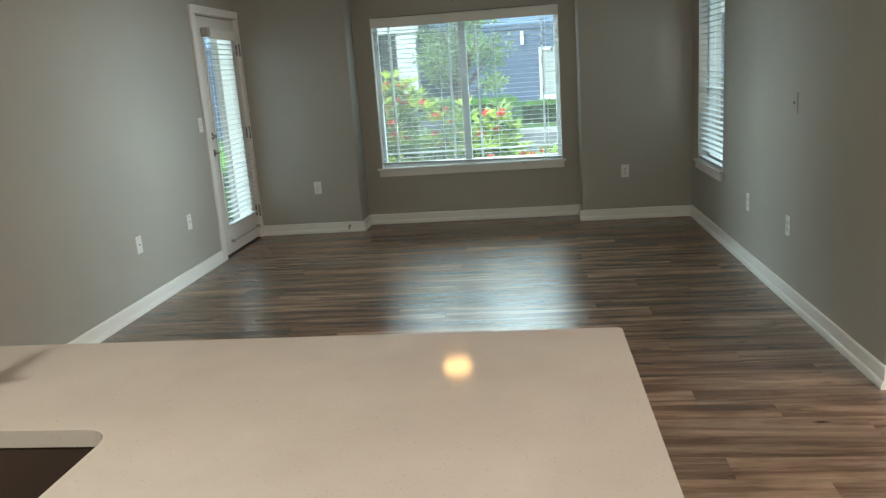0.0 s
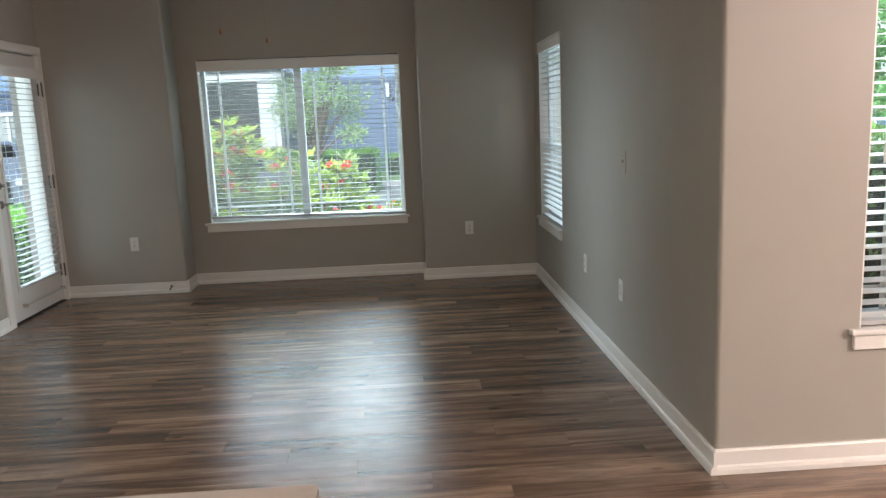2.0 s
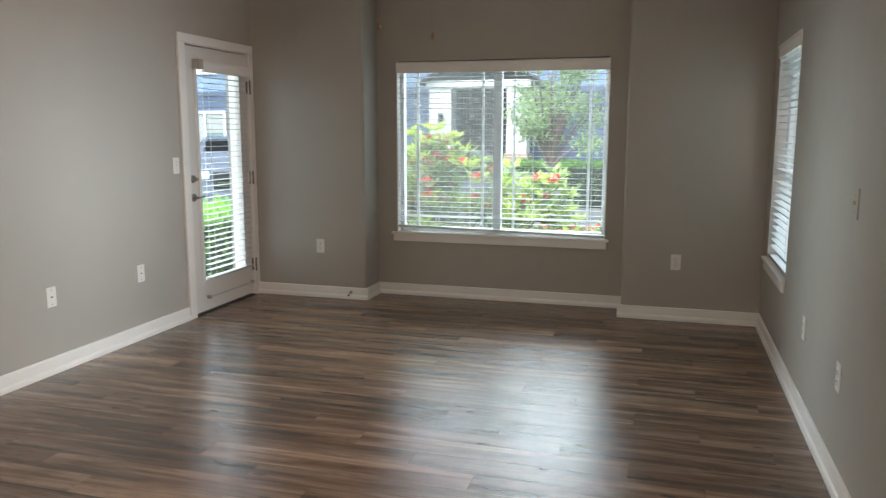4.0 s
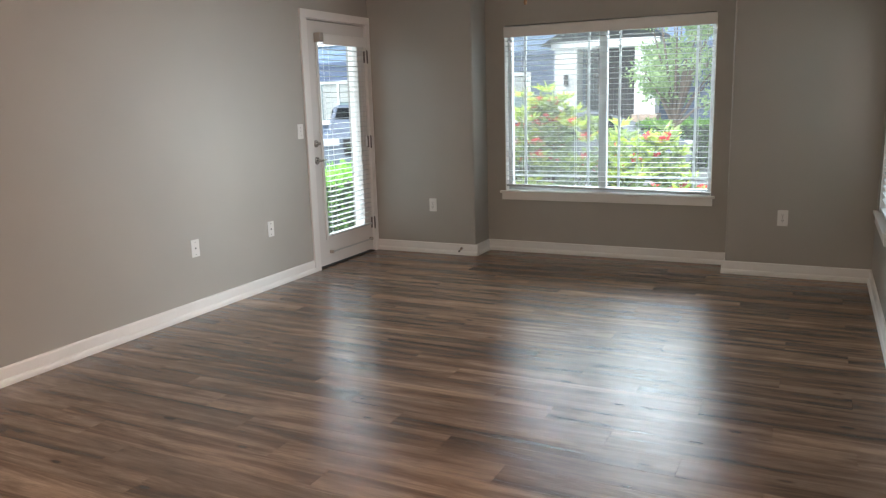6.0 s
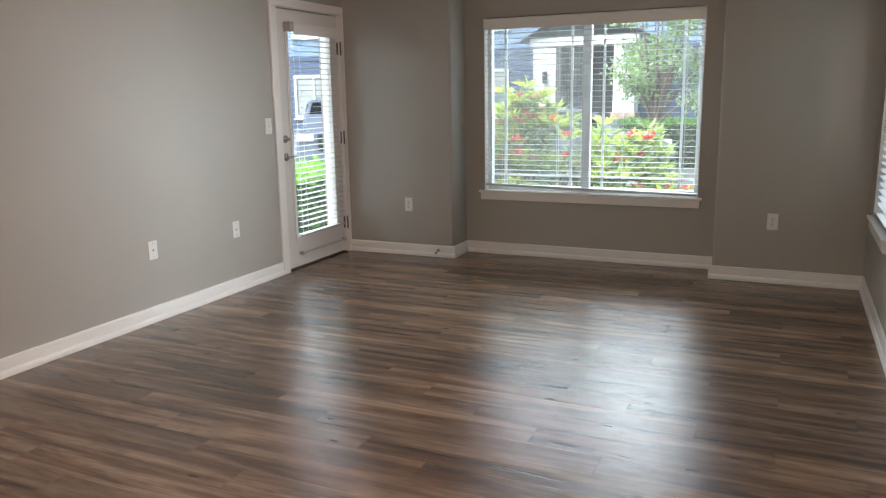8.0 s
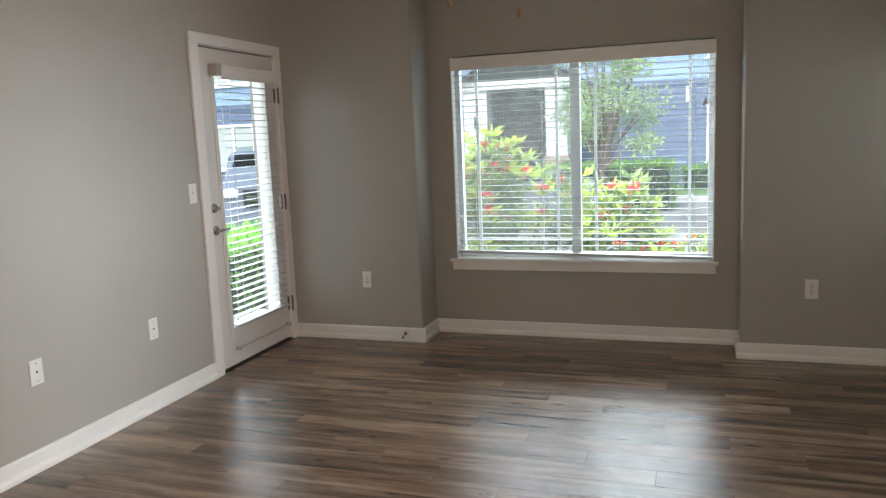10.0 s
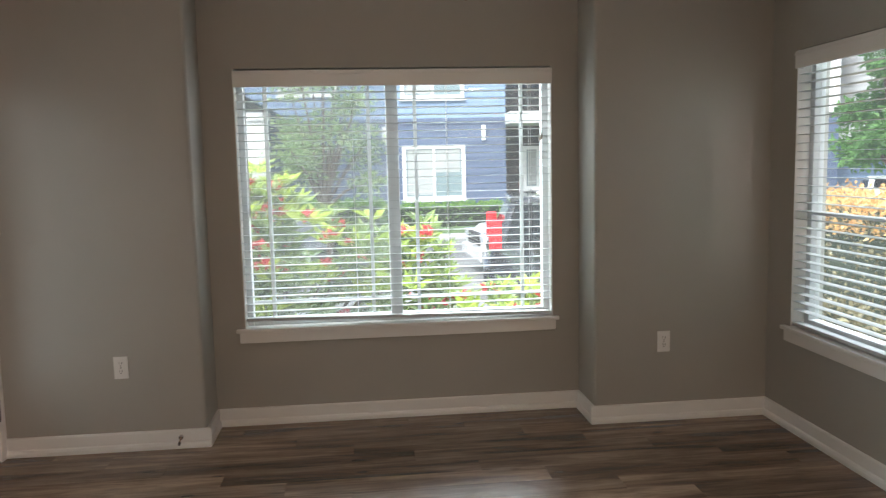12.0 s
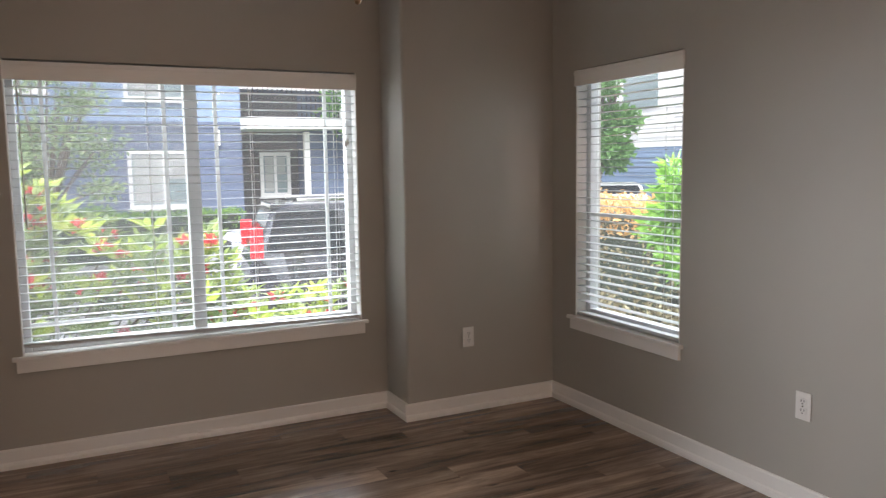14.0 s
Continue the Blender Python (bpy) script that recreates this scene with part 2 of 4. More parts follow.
# ---- mesh helpers ----
def box(bm, x0, y0, z0, x1, y1, z1, bevel=0.0):
    m = Matrix.LocRotScale(((x0 + x1) / 2, (y0 + y1) / 2, (z0 + z1) / 2), None, (abs(x1 - x0), abs(y1 - y0), abs(z1 - z0)))
    r = bmesh.ops.create_cube(bm, size=1, matrix=m)
    if bevel:
        edges = list({e for v in r["verts"] for e in v.link_edges})
        bmesh.ops.bevel(bm, geom=edges, offset=bevel, segments=2, affect='EDGES', profile=0.6)
    return bm


def tube(bm, a, b, r0, r1=None, seg=10):
    a, b = Vector(a), Vector(b)
    rot = (b - a).to_track_quat('Z', 'Y').to_matrix().to_4x4()
    bmesh.ops.create_cone(bm, cap_ends=True, segments=seg, radius1=r0, radius2=r0 if r1 is None else r1, depth=(b - a).length,
                          matrix=Matrix.Translation((a + b) / 2) @ rot)
    return bm


def ball(bm, c, r, scale=(1, 1, 1), seg=14):
    bmesh.ops.create_uvsphere(bm, u_segments=seg, v_segments=max(6, seg // 2), radius=r, matrix=Matrix.LocRotScale(c, None, scale))
    return bm


def prism(bm, pts, z0, z1):
    """Extrude a footprint (counter-clockwise) from z0 to z1."""
    lo = [bm.verts.new((x, y, z0)) for x, y in pts]
    hi = [bm.verts.new((x, y, z1)) for x, y in pts]
    bm.faces.new(lo[::-1])
    bm.faces.new(hi)
    for k in range(len(pts)):
        n = (k + 1) % len(pts)
        bm.faces.new((lo[k], lo[n], hi[n], hi[k]))
    return bm


def lathe(bm, profile, seg=24, at=(0, 0, 0)):
    """Spin (radius, height) pairs round the z axis."""
    rings = [[bm.verts.new((at[0] + r * math.cos(2 * math.pi * k / seg), at[1] + r * math.sin(2 * math.pi * k / seg), at[2] + h)) for k in range(seg)] for r, h in profile]
    for a, b in zip(rings, rings[1:]):
        for k in range(seg):
            n = (k + 1) % seg
            bm.faces.new((a[k], a[n], b[n], b[k]))
    for ring in (rings[0], rings[-1]):
        if (ring[0].co - ring[seg // 2].co).length > 1e-4:
            bm.faces.new(ring)
    return bm


def mesh_of(name, bm, material, smooth=False):
    bmesh.ops.recalc_face_normals(bm, faces=bm.faces)
    me = bpy.data.meshes.new(name)
    bm.to_mesh(me)
    bm.free()
    me.materials.append(material)
    if smooth:
        for p in me.polygons:
            p.use_smooth = True
    return me


def part(name, bm, material, parent=None, label="", smooth=False, at=None):
    ob = new(name, bm if isinstance(bm, bpy.types.Mesh) else mesh_of(name, bm, material, smooth))
    if parent:
        ob.parent = parent
    if at is not None:
        ob.matrix_basis = at
    return tagged(ob, label)


def thing(name, label, category, m=None, group="", kind=""):
    ob = new(name)
    if m is not None:
        ob.matrix_basis = m
    return tagged(ob, label, category, group, kind)


def setting(name, bm, material, label, category, smooth=False):
    return tagged(part(name, bm, material, smooth=smooth), label, category, kind="structure")


B = bmesh.new

# ---- the room: walls, ceiling, floor ----
XL, XR, YF, YB, YN = -1.40, 2.715, 8.31, 8.615, 4.41
OUT, TOP, SOUTH, EAST = 8.80, 2.74, -1.60, 6.0
BAY0, BAY1 = -0.38, 1.72


def corner_arc(cx, cy, r, a0, a1, n=5):
    return [(cx + r * math.cos(radians(a0 + (a1 - a0) * k / n)), cy + r * math.sin(radians(a0 + (a1 - a0) * k / n))) for k in range(n + 1)]


R = 0.018
# west wall with the patio door opening
DOOR0, DOOR1, DOORTOP = 7.355, 8.245, 2.055
bm = B()
box(bm, XL - 0.18, SOUTH - 0.15, -0.5, XL, DOOR0, TOP)
box(bm, XL - 0.18, DOOR1, -0.5, XL, OUT, TOP)
box(bm, XL - 0.18, DOOR0, DOORTOP, XL, DOOR1, TOP)
box(bm, XL - 0.18, DOOR0, -0.5, XL, DOOR1, -0.005)
setting("wall_west", bm, M["wall"], "greige painted wall with a glazed patio door", "wall")
# north wall: two piers and the bay with its window
W0, W1, WZ0, WZ1 = -0.205, 1.565, 0.555, 1.992
bm = B()
prism(bm, [(XL, YF), *corner_arc(BAY0 - R, YF + R, R, -90, 0), (BAY0, OUT), (XL, OUT)], -0.5, TOP)
prism(bm, [*corner_arc(BAY1 + R, YF + R, R, 180, 270), (XR + 0.18, YF), (XR + 0.18, OUT), (BAY1, OUT)], -0.5, TOP)
box(bm, BAY0, YB, -0.5, W0, OUT, TOP)
box(bm, W1, YB, -0.5, BAY1, OUT, TOP)
box(bm, W0, YB, -0.5, W1, OUT, WZ0 - 0.02)
box(bm, W0, YB, WZ1, W1, OUT, TOP)
setting("wall_north", bm, M["wall"], "greige painted wall with a shallow window bay", "wall")
# east wall of the living room with the tall window, rounded free corner
E0, E1 = 7.215, 8.075
bm = B()
prism(bm, [*corner_arc(XR + R, YN + R, R, 180, 270), (XR + 0.18, YN), (XR + 0.18, E0), (XR, E0)], -0.5, TOP)
box(bm, XR, E1, -0.5, XR + 0.18, YF, TOP)
box(bm, XR, E0, -0.5, XR + 0.18, E1, WZ0 - 0.02)
box(bm, XR, E0, WZ1, XR + 0.18, E1, TOP)
setting("wall_east", bm, M["wall"], "greige painted wall with a narrow window", "wall")
# nook wall with its window
N0, N1 = 3.27, 4.75
bm = B()
box(bm, XR + 0.18, YN, -0.5, N0, YN + 0.18, TOP)
box(bm, N1, YN, -0.5, EAST, YN + 0.18, TOP)
box(bm, N0, YN, -0.5, N1, YN + 0.18, WZ0 - 0.02)
box(bm, N0, YN, WZ1, N1, YN + 0.18, TOP)
setting("wall_nook", bm, M["wall"], "greige painted dining nook wall with a window", "wall")
bm = B()
box(bm, EAST, SOUTH - 0.15, -0.5, EAST + 0.15, YN + 0.18, TOP)
setting("wall_far_east", bm, M["wall"], "plain greige painted wall", "wall")
bm = B()
box(bm, XL, SOUTH - 0.15, -0.5, EAST, SOUTH, TOP)
setting("wall_south", bm, M["wall"], "plain greige painted wall behind the kitchen", "wall")
bm = B()
box(bm, XL - 0.18, SOUTH - 0.15, TOP, XR + 0.18, OUT, TOP + 0.15)
box(bm, XR + 0.18, SOUTH - 0.15, TOP, EAST + 0.15, YN + 0.18, TOP + 0.15)
setting("ceiling", bm, M["ceiling"], "flat white painted ceiling", "ceiling")
bm = B()
box(bm, XL, SOUTH, -0.2, XR, YB, -0.008)
box(bm, XR, SOUTH, -0.2, EAST, YN, -0.008)
floor = setting("floor", bm, M["gap"], "grey-brown wood-look vinyl plank floor", "floor")


# baseboards: a flat board with a thicker shoe
def skirting(a, b, inward):
    """One run along a wall from a to b; inward is the way into the room."""
    bm = B()
    a, b, n = Vector((*a, 0)), Vector((*b, 0)), Vector((*inward, 0))
    prof = [(0, 0.001), (0.024, 0.001), (0.024, 0.020), (0.020, 0.032), (0.013, 0.038), (0.013, 0.092), (0.009, 0.099), (0, 0.100)]
    rows = [[bm.verts.new(p + n * d + Vector((0, 0, h))) for d, h in prof] for p in (a, b)]
    for k in range(len(prof)):
        j = (k + 1) % len(prof)
        bm.faces.new((rows[0][k], rows[0][j], rows[1][j], rows[1][k]))
    for r in rows:
        bm.faces.new(r)
    return bm


RUNS = [((XL, SOUTH), (XL, DOOR0 - 0.076), (1, 0)), ((XL, YF), (BAY0 + 0.0235, YF), (0, -1)), ((BAY0, YF - 0.0005), (BAY0, YB), (1, 0)),
        ((BAY0, YB), (BAY1, YB), (0, -1)), ((BAY1, YF - 0.0005), (BAY1, YB), (-1, 0)), ((BAY1 - 0.0235, YF), (XR, YF), (0, -1)),
        ((XR, YN - 0.0235), (XR, YF), (-1, 0)), ((XR - 0.0005, YN), (EAST, YN), (0, -1)), ((EAST, SOUTH), (EAST, YN), (-1, 0)), ((XL, SOUTH), (EAST, SOUTH), (0, 1))]
for a, b, n in RUNS:
    setting("baseboard", skirting(a, b, n), M["trim"], "white painted baseboard with a shoe moulding", "baseboard")


# ---- windows with faux-wood blinds ----
def window_unit(name, m, w, z0, z1, style, label):
    """Local x along the wall, y outward from the wall's room face."""
    win = thing(name, label, "window", m, kind="structure")
    y0, y1, f = 0.075, 0.135, 0.042
    h = z1 - z0
    fr = B()
    box(fr, 0, y0, z0, f, y1, z1, 0.004), box(fr, w - f, y0, z0, w, y1, z1, 0.004)
    box(fr, f, y0, z0, w - f, y1, z0 + f, 0.004), box(fr, f, y0, z1 - f, w - f, y1, z1, 0.004)
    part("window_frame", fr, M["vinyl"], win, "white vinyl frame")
    if style == "slider":
        mid = w * 0.487
        lites = [(f, mid - 0.018), (mid + 0.018, w - f)]
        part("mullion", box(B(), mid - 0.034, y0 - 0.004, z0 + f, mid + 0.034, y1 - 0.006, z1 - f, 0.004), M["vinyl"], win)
        if name == "window_1":
            part("insect_screen", box(B(), f, 0.128, z0 + f, mid - 0.03, 0.1295, z1 - f), M["screen"], win, "fine grey insect screen").visible_shadow = False
        for a, b in lites:
            part("pane", box(B(), a, 0.100, z0 + f, b, 0.104, z1 - f), M["glass"], win).visible_shadow = False
            for x in (a + 0.105, b - 0.125):
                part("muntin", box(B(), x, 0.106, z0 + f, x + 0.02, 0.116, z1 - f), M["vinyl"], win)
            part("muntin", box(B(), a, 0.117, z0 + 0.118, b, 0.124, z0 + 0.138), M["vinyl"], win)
    else:
        mid = z0 + h * 0.42
        part("meeting_rail", box(B(), f, y0 + 0.004, mid - 0.009, w - f, y1 - 0.020, mid + 0.009, 0.002), M["vinyl"], win)
        for a, b in ((z0 + f, mid - 0.009), (mid + 0.009, z1 - f)):
            part("pane", box(B(), f, 0.100, a, w - f, 0.104, b), M["glass"], win).visible_shadow = False
    lin = B()
    for a, b in ((0.0005, 0.006), (w - 0.006, w - 0.0005)):
        box(lin, a, 0.0, z0 + 0.001, b, y0 - 0.001, z1 - 0.001)
    part("jamb_liner", lin, M["trim"], win)
    part("window_sill", box(B(), -0.045, -0.034, z0 - 0.019, w + 0.03, -0.0005, z0 + 0.002, 0.005), M["trim"], win)
    part("stool", box(B(), 0.001, -0.0005, z0 - 0.019, w - 0.001, 0.18, z0 + 0.0015), M["trim"], win)
    part("apron", box(B(), -0.028, -0.02, z0 - 0.079, w + 0.012, -0.0005, z0 - 0.0195, 0.003), M["trim"], win)
    return win


def slat_mesh(w, d=0.050):
    bm = B()
    prof = [(-d / 2, -0.0010), (0, -0.0004), (d / 2, -0.0010), (d / 2, 0.0010), (0, 0.0016), (-d / 2, 0.0010)]
    rows = [[bm.verts.new((x, y, z)) for y, z in prof] for x in (0, w)]
    for k in range(6):
        j = (k + 1) % 6
        bm.faces.new((rows[0][k], rows[0][j], rows[1][j], rows[1][k]))
    for r in rows:
        bm.faces.new(r)
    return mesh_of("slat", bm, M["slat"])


def blind(label, m, w, top, bottom, proud=0.0, drop=0.0, cords=(0.1, 0.5, 0.9), pitch=0.0435, tilt=-2, valance=0.088, y=0.032, wand=0.06):
    bl = thing("window_blind", label, "window blind", m, group="faux-wood blinds")
    # valance with returns and a small crown lip
    v = B()
    box(v, -proud, y - 0.042, top - valance, w + proud, y - 0.030, top, 0.003)
    box(v, -proud, y - 0.047, top - 0.022, w + proud, y - 0.0425, top - 0.010, 0.0015)
    part("valance", v, M["trim"], bl)
    if proud:
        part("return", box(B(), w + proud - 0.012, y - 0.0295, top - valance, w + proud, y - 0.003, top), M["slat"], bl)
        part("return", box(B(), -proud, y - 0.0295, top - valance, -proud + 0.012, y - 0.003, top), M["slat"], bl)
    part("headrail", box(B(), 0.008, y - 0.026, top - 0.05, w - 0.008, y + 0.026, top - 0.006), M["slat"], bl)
    sm = slat_mesh(w - 0.016)
    n = int((top - 0.075 - bottom - 0.03) / pitch)
    for k in range(n):
        z = top - 0.075 - k * pitch
        lean = random.uniform(-0.0006, 0.0006) - max(0, k - n + 5) / 5 * drop * 0.5
        part("slat", sm, None, bl, at=pose(0.008, y, z, tilt + random.uniform(-0.7, 0.7), math.degrees(lean / w), 0))
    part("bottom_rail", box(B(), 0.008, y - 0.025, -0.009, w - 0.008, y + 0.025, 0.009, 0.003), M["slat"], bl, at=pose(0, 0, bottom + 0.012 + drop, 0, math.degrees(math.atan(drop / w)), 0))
    for c in cords:
        for yy in (y - 0.027, y + 0.027):
            part("ladder_cord", box(B(), c * w - 0.0011, yy - 0.0008, bottom + 0.02, c * w + 0.0011, yy + 0.0008, top - 0.06), M["cord"], bl)
    if wand:
        t = B()
        tube(t, (wand, y - 0.036, top - 0.06), (wand, y - 0.036, top - 0.75), 0.0035, seg=8)
        tube(t, (wand, y - 0.036, top - 0.75), (wand, y - 0.036, top - 0.80), 0.006, 0.004, seg=8)
        part("tilt_wand", t, M["vinyl"], bl)
        for d in (0.0, 0.012):
            t = B()
            x = w - wand - d
            tube(t, (x, y - 0.034, top - 0.06), (x, y - 0.034, top - 0.36 - d), 0.0012, seg=6)
            lathe(t, [(0.002, 0.0), (0.006, -0.012), (0.008, -0.034), (0.003, -0.038)], 10, (x, y - 0.034, top - 0.36 - d))
            part("pull_cord", t, M["cord"], bl)
    return bl


NORTH = pose(W0, YB, 0)
window_unit("window_1", NORTH, W1 - W0, WZ0, WZ1, "slider", "white vinyl sliding window with bar grilles, daylight outside")
blind("white faux-wood blind, lowered with slats open, in the bay window", NORTH, W1 - W0, WZ1 - 0.011, WZ0 + 0.008, drop=0.028, cords=(0.09, 0.36, 0.66, 0.93))
EASTM = pose(XR, E1, 0, 0, 0, -90)
window_unit("window_2", EASTM, E1 - E0, WZ0, WZ1, "hung", "white vinyl single-hung window in the narrow opening")
blind("white faux-wood blind, lowered with slats open, in the narrow window", EASTM, E1 - E0, WZ1 - 0.006, WZ0 + 0.006, proud=0.006, cords=(0.14, 0.86), wand=0.0, tilt=0)
NOOK = pose(N0, YN, 0)
window_unit("window_3", NOOK, N1 - N0, WZ0, WZ1, "slider", "white vinyl window in the dining nook wall")
blind("white faux-wood blind with open slats in the nook window", NOOK, N1 - N0, WZ1 - 0.006, WZ0 + 0.006, cords=(0.1, 0.5, 0.9), tilt=8)


# ---- patio door ----
# local frame: x along the wall from the latch side, y outward from the room face
DM = pose(XL, DOOR0, 0, 0, 0, 90)
DW = DOOR1 - DOOR0
door = thing("door_1", "white half-lite patio door, closed, with one tall glass pane", "door", DM, kind="structure")
g0, g1, gz0, gz1 = 0.150, 0.745, 0.262, 1.905
s = B()
x0, x1, z0, z1, d = 0.013, DW - 0.013, 0.020, DOORTOP - 0.018, 0.044
box(s, x0, 0.004, z0, g0, d, z1), box(s, g1, 0.004, z0, x1, d, z1)
box(s, g0, 0.004, z0, g1, d, gz0), box(s, g0, 0.004, gz1, g1, d, z1)
part("slab", s, M["door"], door)
s = B()
for a, b, c, e in ((g0 - 0.028, gz0 - 0.028, g0 + 0.004, gz1 + 0.028), (g1 - 0.004, gz0 - 0.028, g1 + 0.028, gz1 + 0.028)):
    box(s, a, -0.008, b, c, 0.0035, e, 0.004)
for b, e in ((gz0 - 0.028, gz0 + 0.004), (gz1 - 0.004, gz1 + 0.028)):
    box(s, g0 + 0.0045, -0.008, b, g1 - 0.0045, 0.0035, e, 0.004)
part("glazing_bead", s, M["door"], door)
part("pane", box(B(), g0, 0.020, gz0, g1, 0.024, gz1), M["doorglass"], door).visible_shadow = False
j = B()
box(j, 0, -0.0, 0, 0.009, 0.18, DOORTOP), box(j, DW - 0.009, 0, 0, DW, 0.18, DOORTOP), box(j, 0.009, 0, DOORTOP - 0.009, DW - 0.009, 0.18, DOORTOP)
part("jamb", j, M["trim"], door)
st = B()
box(st, 0.009, 0.046, 0, 0.024, 0.075, DOORTOP - 0.009), box(st, DW - 0.024, 0.046, 0, DW - 0.009, 0.075, DOORTOP - 0.009), box(st, 0.024, 0.046, DOORTOP - 0.024, DW - 0.024, 0.075, DOORTOP - 0.009)
part("weatherstrip", st, M["gap"], door)
part("threshold", box(B(), 0.0, -0.006, -0.004, DW, 0.18, 0.007, 0.001), M["gap"], door, "dark bronze threshold")
cz = DOORTOP + 0.062
for a, b, lo, hi in ((-0.078, 0.003, 0.0, DOORTOP - 0.004), (DW - 0.003, DW + 0.063, 0.0, DOORTOP - 0.004)):
    part("casing", box(B(), a, -0.019, lo, b, -0.0005, hi, 0.003), M["trim"], door)
part("head_casing", box(B(), -0.078, -0.020, DOORTOP - 0.0035, DW + 0.063, -0.0005, cz, 0.003), M["trim"], door)
for z in (1.775, 1.02, 0.27):
    h = B()
    tube(h, (DW - 0.006, -0.024, z - 0.05), (DW - 0.006, -0.024, z + 0.05), 0.007, seg=10)
    box(h, DW - 0.030, -0.0015, z - 0.05, DW - 0.008, 0.0035, z + 0.05)
    ball(h, (DW - 0.006, -0.024, z + 0.053), 0.006), ball(h, (DW - 0.006, -0.024, z - 0.053), 0.006)
    part("hinge", h, M["bronze"], door, "dark metal hinge")
lk = B()
lathe(lk, [(0.0, 0.018), (0.014, 0.018), (0.024, 0.014), (0.031, 0.004), (0.031, 0.0)], 24)
bmesh.ops.transform(lk, matrix=pose(0.060, 0.004, 1.055, 90, 0, 0), verts=lk.verts)
box(lk, 0.055, -0.040, 1.043, 0.065, -0.014, 1.067, 0.003)
part("deadbolt", lk, M["nickel"], door, "satin nickel deadbolt", True)
lv = B()
lathe(lv, [(0.0, 0.012), (0.024, 0.012), (0.031, 0.006), (0.032, 0.0)], 24)
lathe(lv, [(0.011, 0.010), (0.010, 0.044), (0.0, 0.047)], 14)
bmesh.ops.transform(lv, matrix=pose(0.060, 0.004, 0.915, 90, 0, 0), verts=lv.verts)
tube(lv, (0.056, -0.036, 0.915), (0.125, -0.040, 0.918), 0.009, 0.0075, 12)
tube(lv, (0.125, -0.040, 0.918), (0.162, -0.034, 0.914), 0.0075, 0.006, 12)
part("lever_handle", lv, M["nickel"], door, "satin nickel lever", True)
# blind screwed onto the door, with a hold-down bar under it
BM_ = DM @ pose(0.165, -0.048, 0)
bl = blind("white faux-wood blind hung on the patio door, slats open", BM_, 0.655, 1.935, 0.262, cords=(0.12, 0.86), valance=0.085, tilt=-1, wand=0.0)
part("bracket", box(B(), -0.055, -0.014, 1.868, -0.004, 0.0475, 1.942, 0.004), M["beige"], bl, "beige plastic end bracket")
part("bracket", box(B(), 0.659, -0.004, 1.858, 0.680, 0.0475, 1.938, 0.004), M["plate"], bl)
hb = B()
tube(hb, (0.0, 0.018, 0.128), (0.655, 0.018, 0.128), 0.007, seg=10)
part("hold_down_bar", hb, M["slat"], bl)
for x in (-0.004, 0.645):
    part("hold_down_bracket", box(B(), x, 0.010, 0.114, x + 0.012, 0.0475, 0.140, 0.002), M["beige"], bl)
t = B()
tube(t, (0.575, -0.020, 1.86), (0.575, -0.020, 1.08), 0.0014, seg=6)
lathe(t, [(0.003, 1.08), (0.008, 1.06), (0.009, 1.00), (0.004, 0.99)], 10, (0.575, -0.020, 0))
part("pull_cord", t, M["cord"], bl, "white cord with tassel")


# ---- wall plates ----
def outlet(m, duplex=True, blank=False, label="white duplex outlet plate on the wall"):
    """Local: plate in the xz plane, room side at -y."""
    o = thing("outlet", label, "outlet", m, group="wall plates")
    part("plate", box(B(), -0.036, -0.006, -0.059, 0.036, -0.0005, 0.059, 0.0025), M["plate"], o)
    if duplex:
        for s in (-1, 1):
            f = B()
            box(f, -0.017, -0.0085, s * 0.020 - 0.014, 0.017, -0.0062, s * 0.020 + 0.014, 0.001)
            part("socket", f, M["plate"], o)
            for x in (-0.0065, 0.0065):
                part("slot", box(B(), x - 0.0013, -0.0094, s * 0.020 - 0.001, x + 0.0013, -0.0086, s * 0.020 + 0.009), M["slot"], o)
            part("slot", box(B(), -0.0025, -0.0094, s * 0.020 - 0.011, 0.0025, -0.0086, s * 0.020 - 0.006), M["slot"], o)
        part("screw", tube(B(), (0, -0.008, 0), (0, -0.0061, 0), 0.003, seg=8), M["nickel"], o)
    elif not blank:
        part("jack", box(B(), -0.005, -0.0085, -0.005, 0.005, -0.0061, 0.005, 0.001), M["slot"], o, "dark jack")
        for s in (-1, 1):
            part("screw", tube(B(), (0, -0.0075, s * 0.042), (0, -0.0061, s * 0.042), 0.003, seg=8), M["nickel"], o)
    return o


def switch(m, label, finish="plate"):
    o = thing("light_switch", label, "light switch", m, group="wall plates")
    part("plate", box(B(), -0.036, -0.006, -0.059, 0.036, -0.0005, 0.059, 0.0025), M[finish], o)
    part("toggle", box(B(), -0.005, -0.016, -0.004, 0.005, -0.0061, 0.010, 0.001), M[finish], o)
    for s in (-1, 1):
        part("screw", tube(B(), (0, -0.0075, s * 0.030), (0, -0.0061, s * 0.030), 0.003, seg=8), M["nickel"], o)
    return o


outlet(pose(-0.793, YF, 0.445))
outlet(pose(2.113, YF, 0.448))
outlet(pose(XL, 5.958, 0.455, 0, 0, 90), duplex=False, label="white plate with a dark cable jack")
outlet(pose(XL, 6.753, 0.453, 0, 0, 90), duplex=False, label="white cover plate with a small cable jack")
outlet(pose(XR, 6.498, 0.442, 0, 0, -90))
outlet(pose(XR, 5.685, 0.446, 0, 0, -90))
switch(pose(XL, 7.205, 1.165, 0, 0, 90), "white toggle switch beside the patio door")
switch(pose(XR, 5.631, 1.148, 0, 0, -90), "beige toggle switch on the bare wall", "beige")

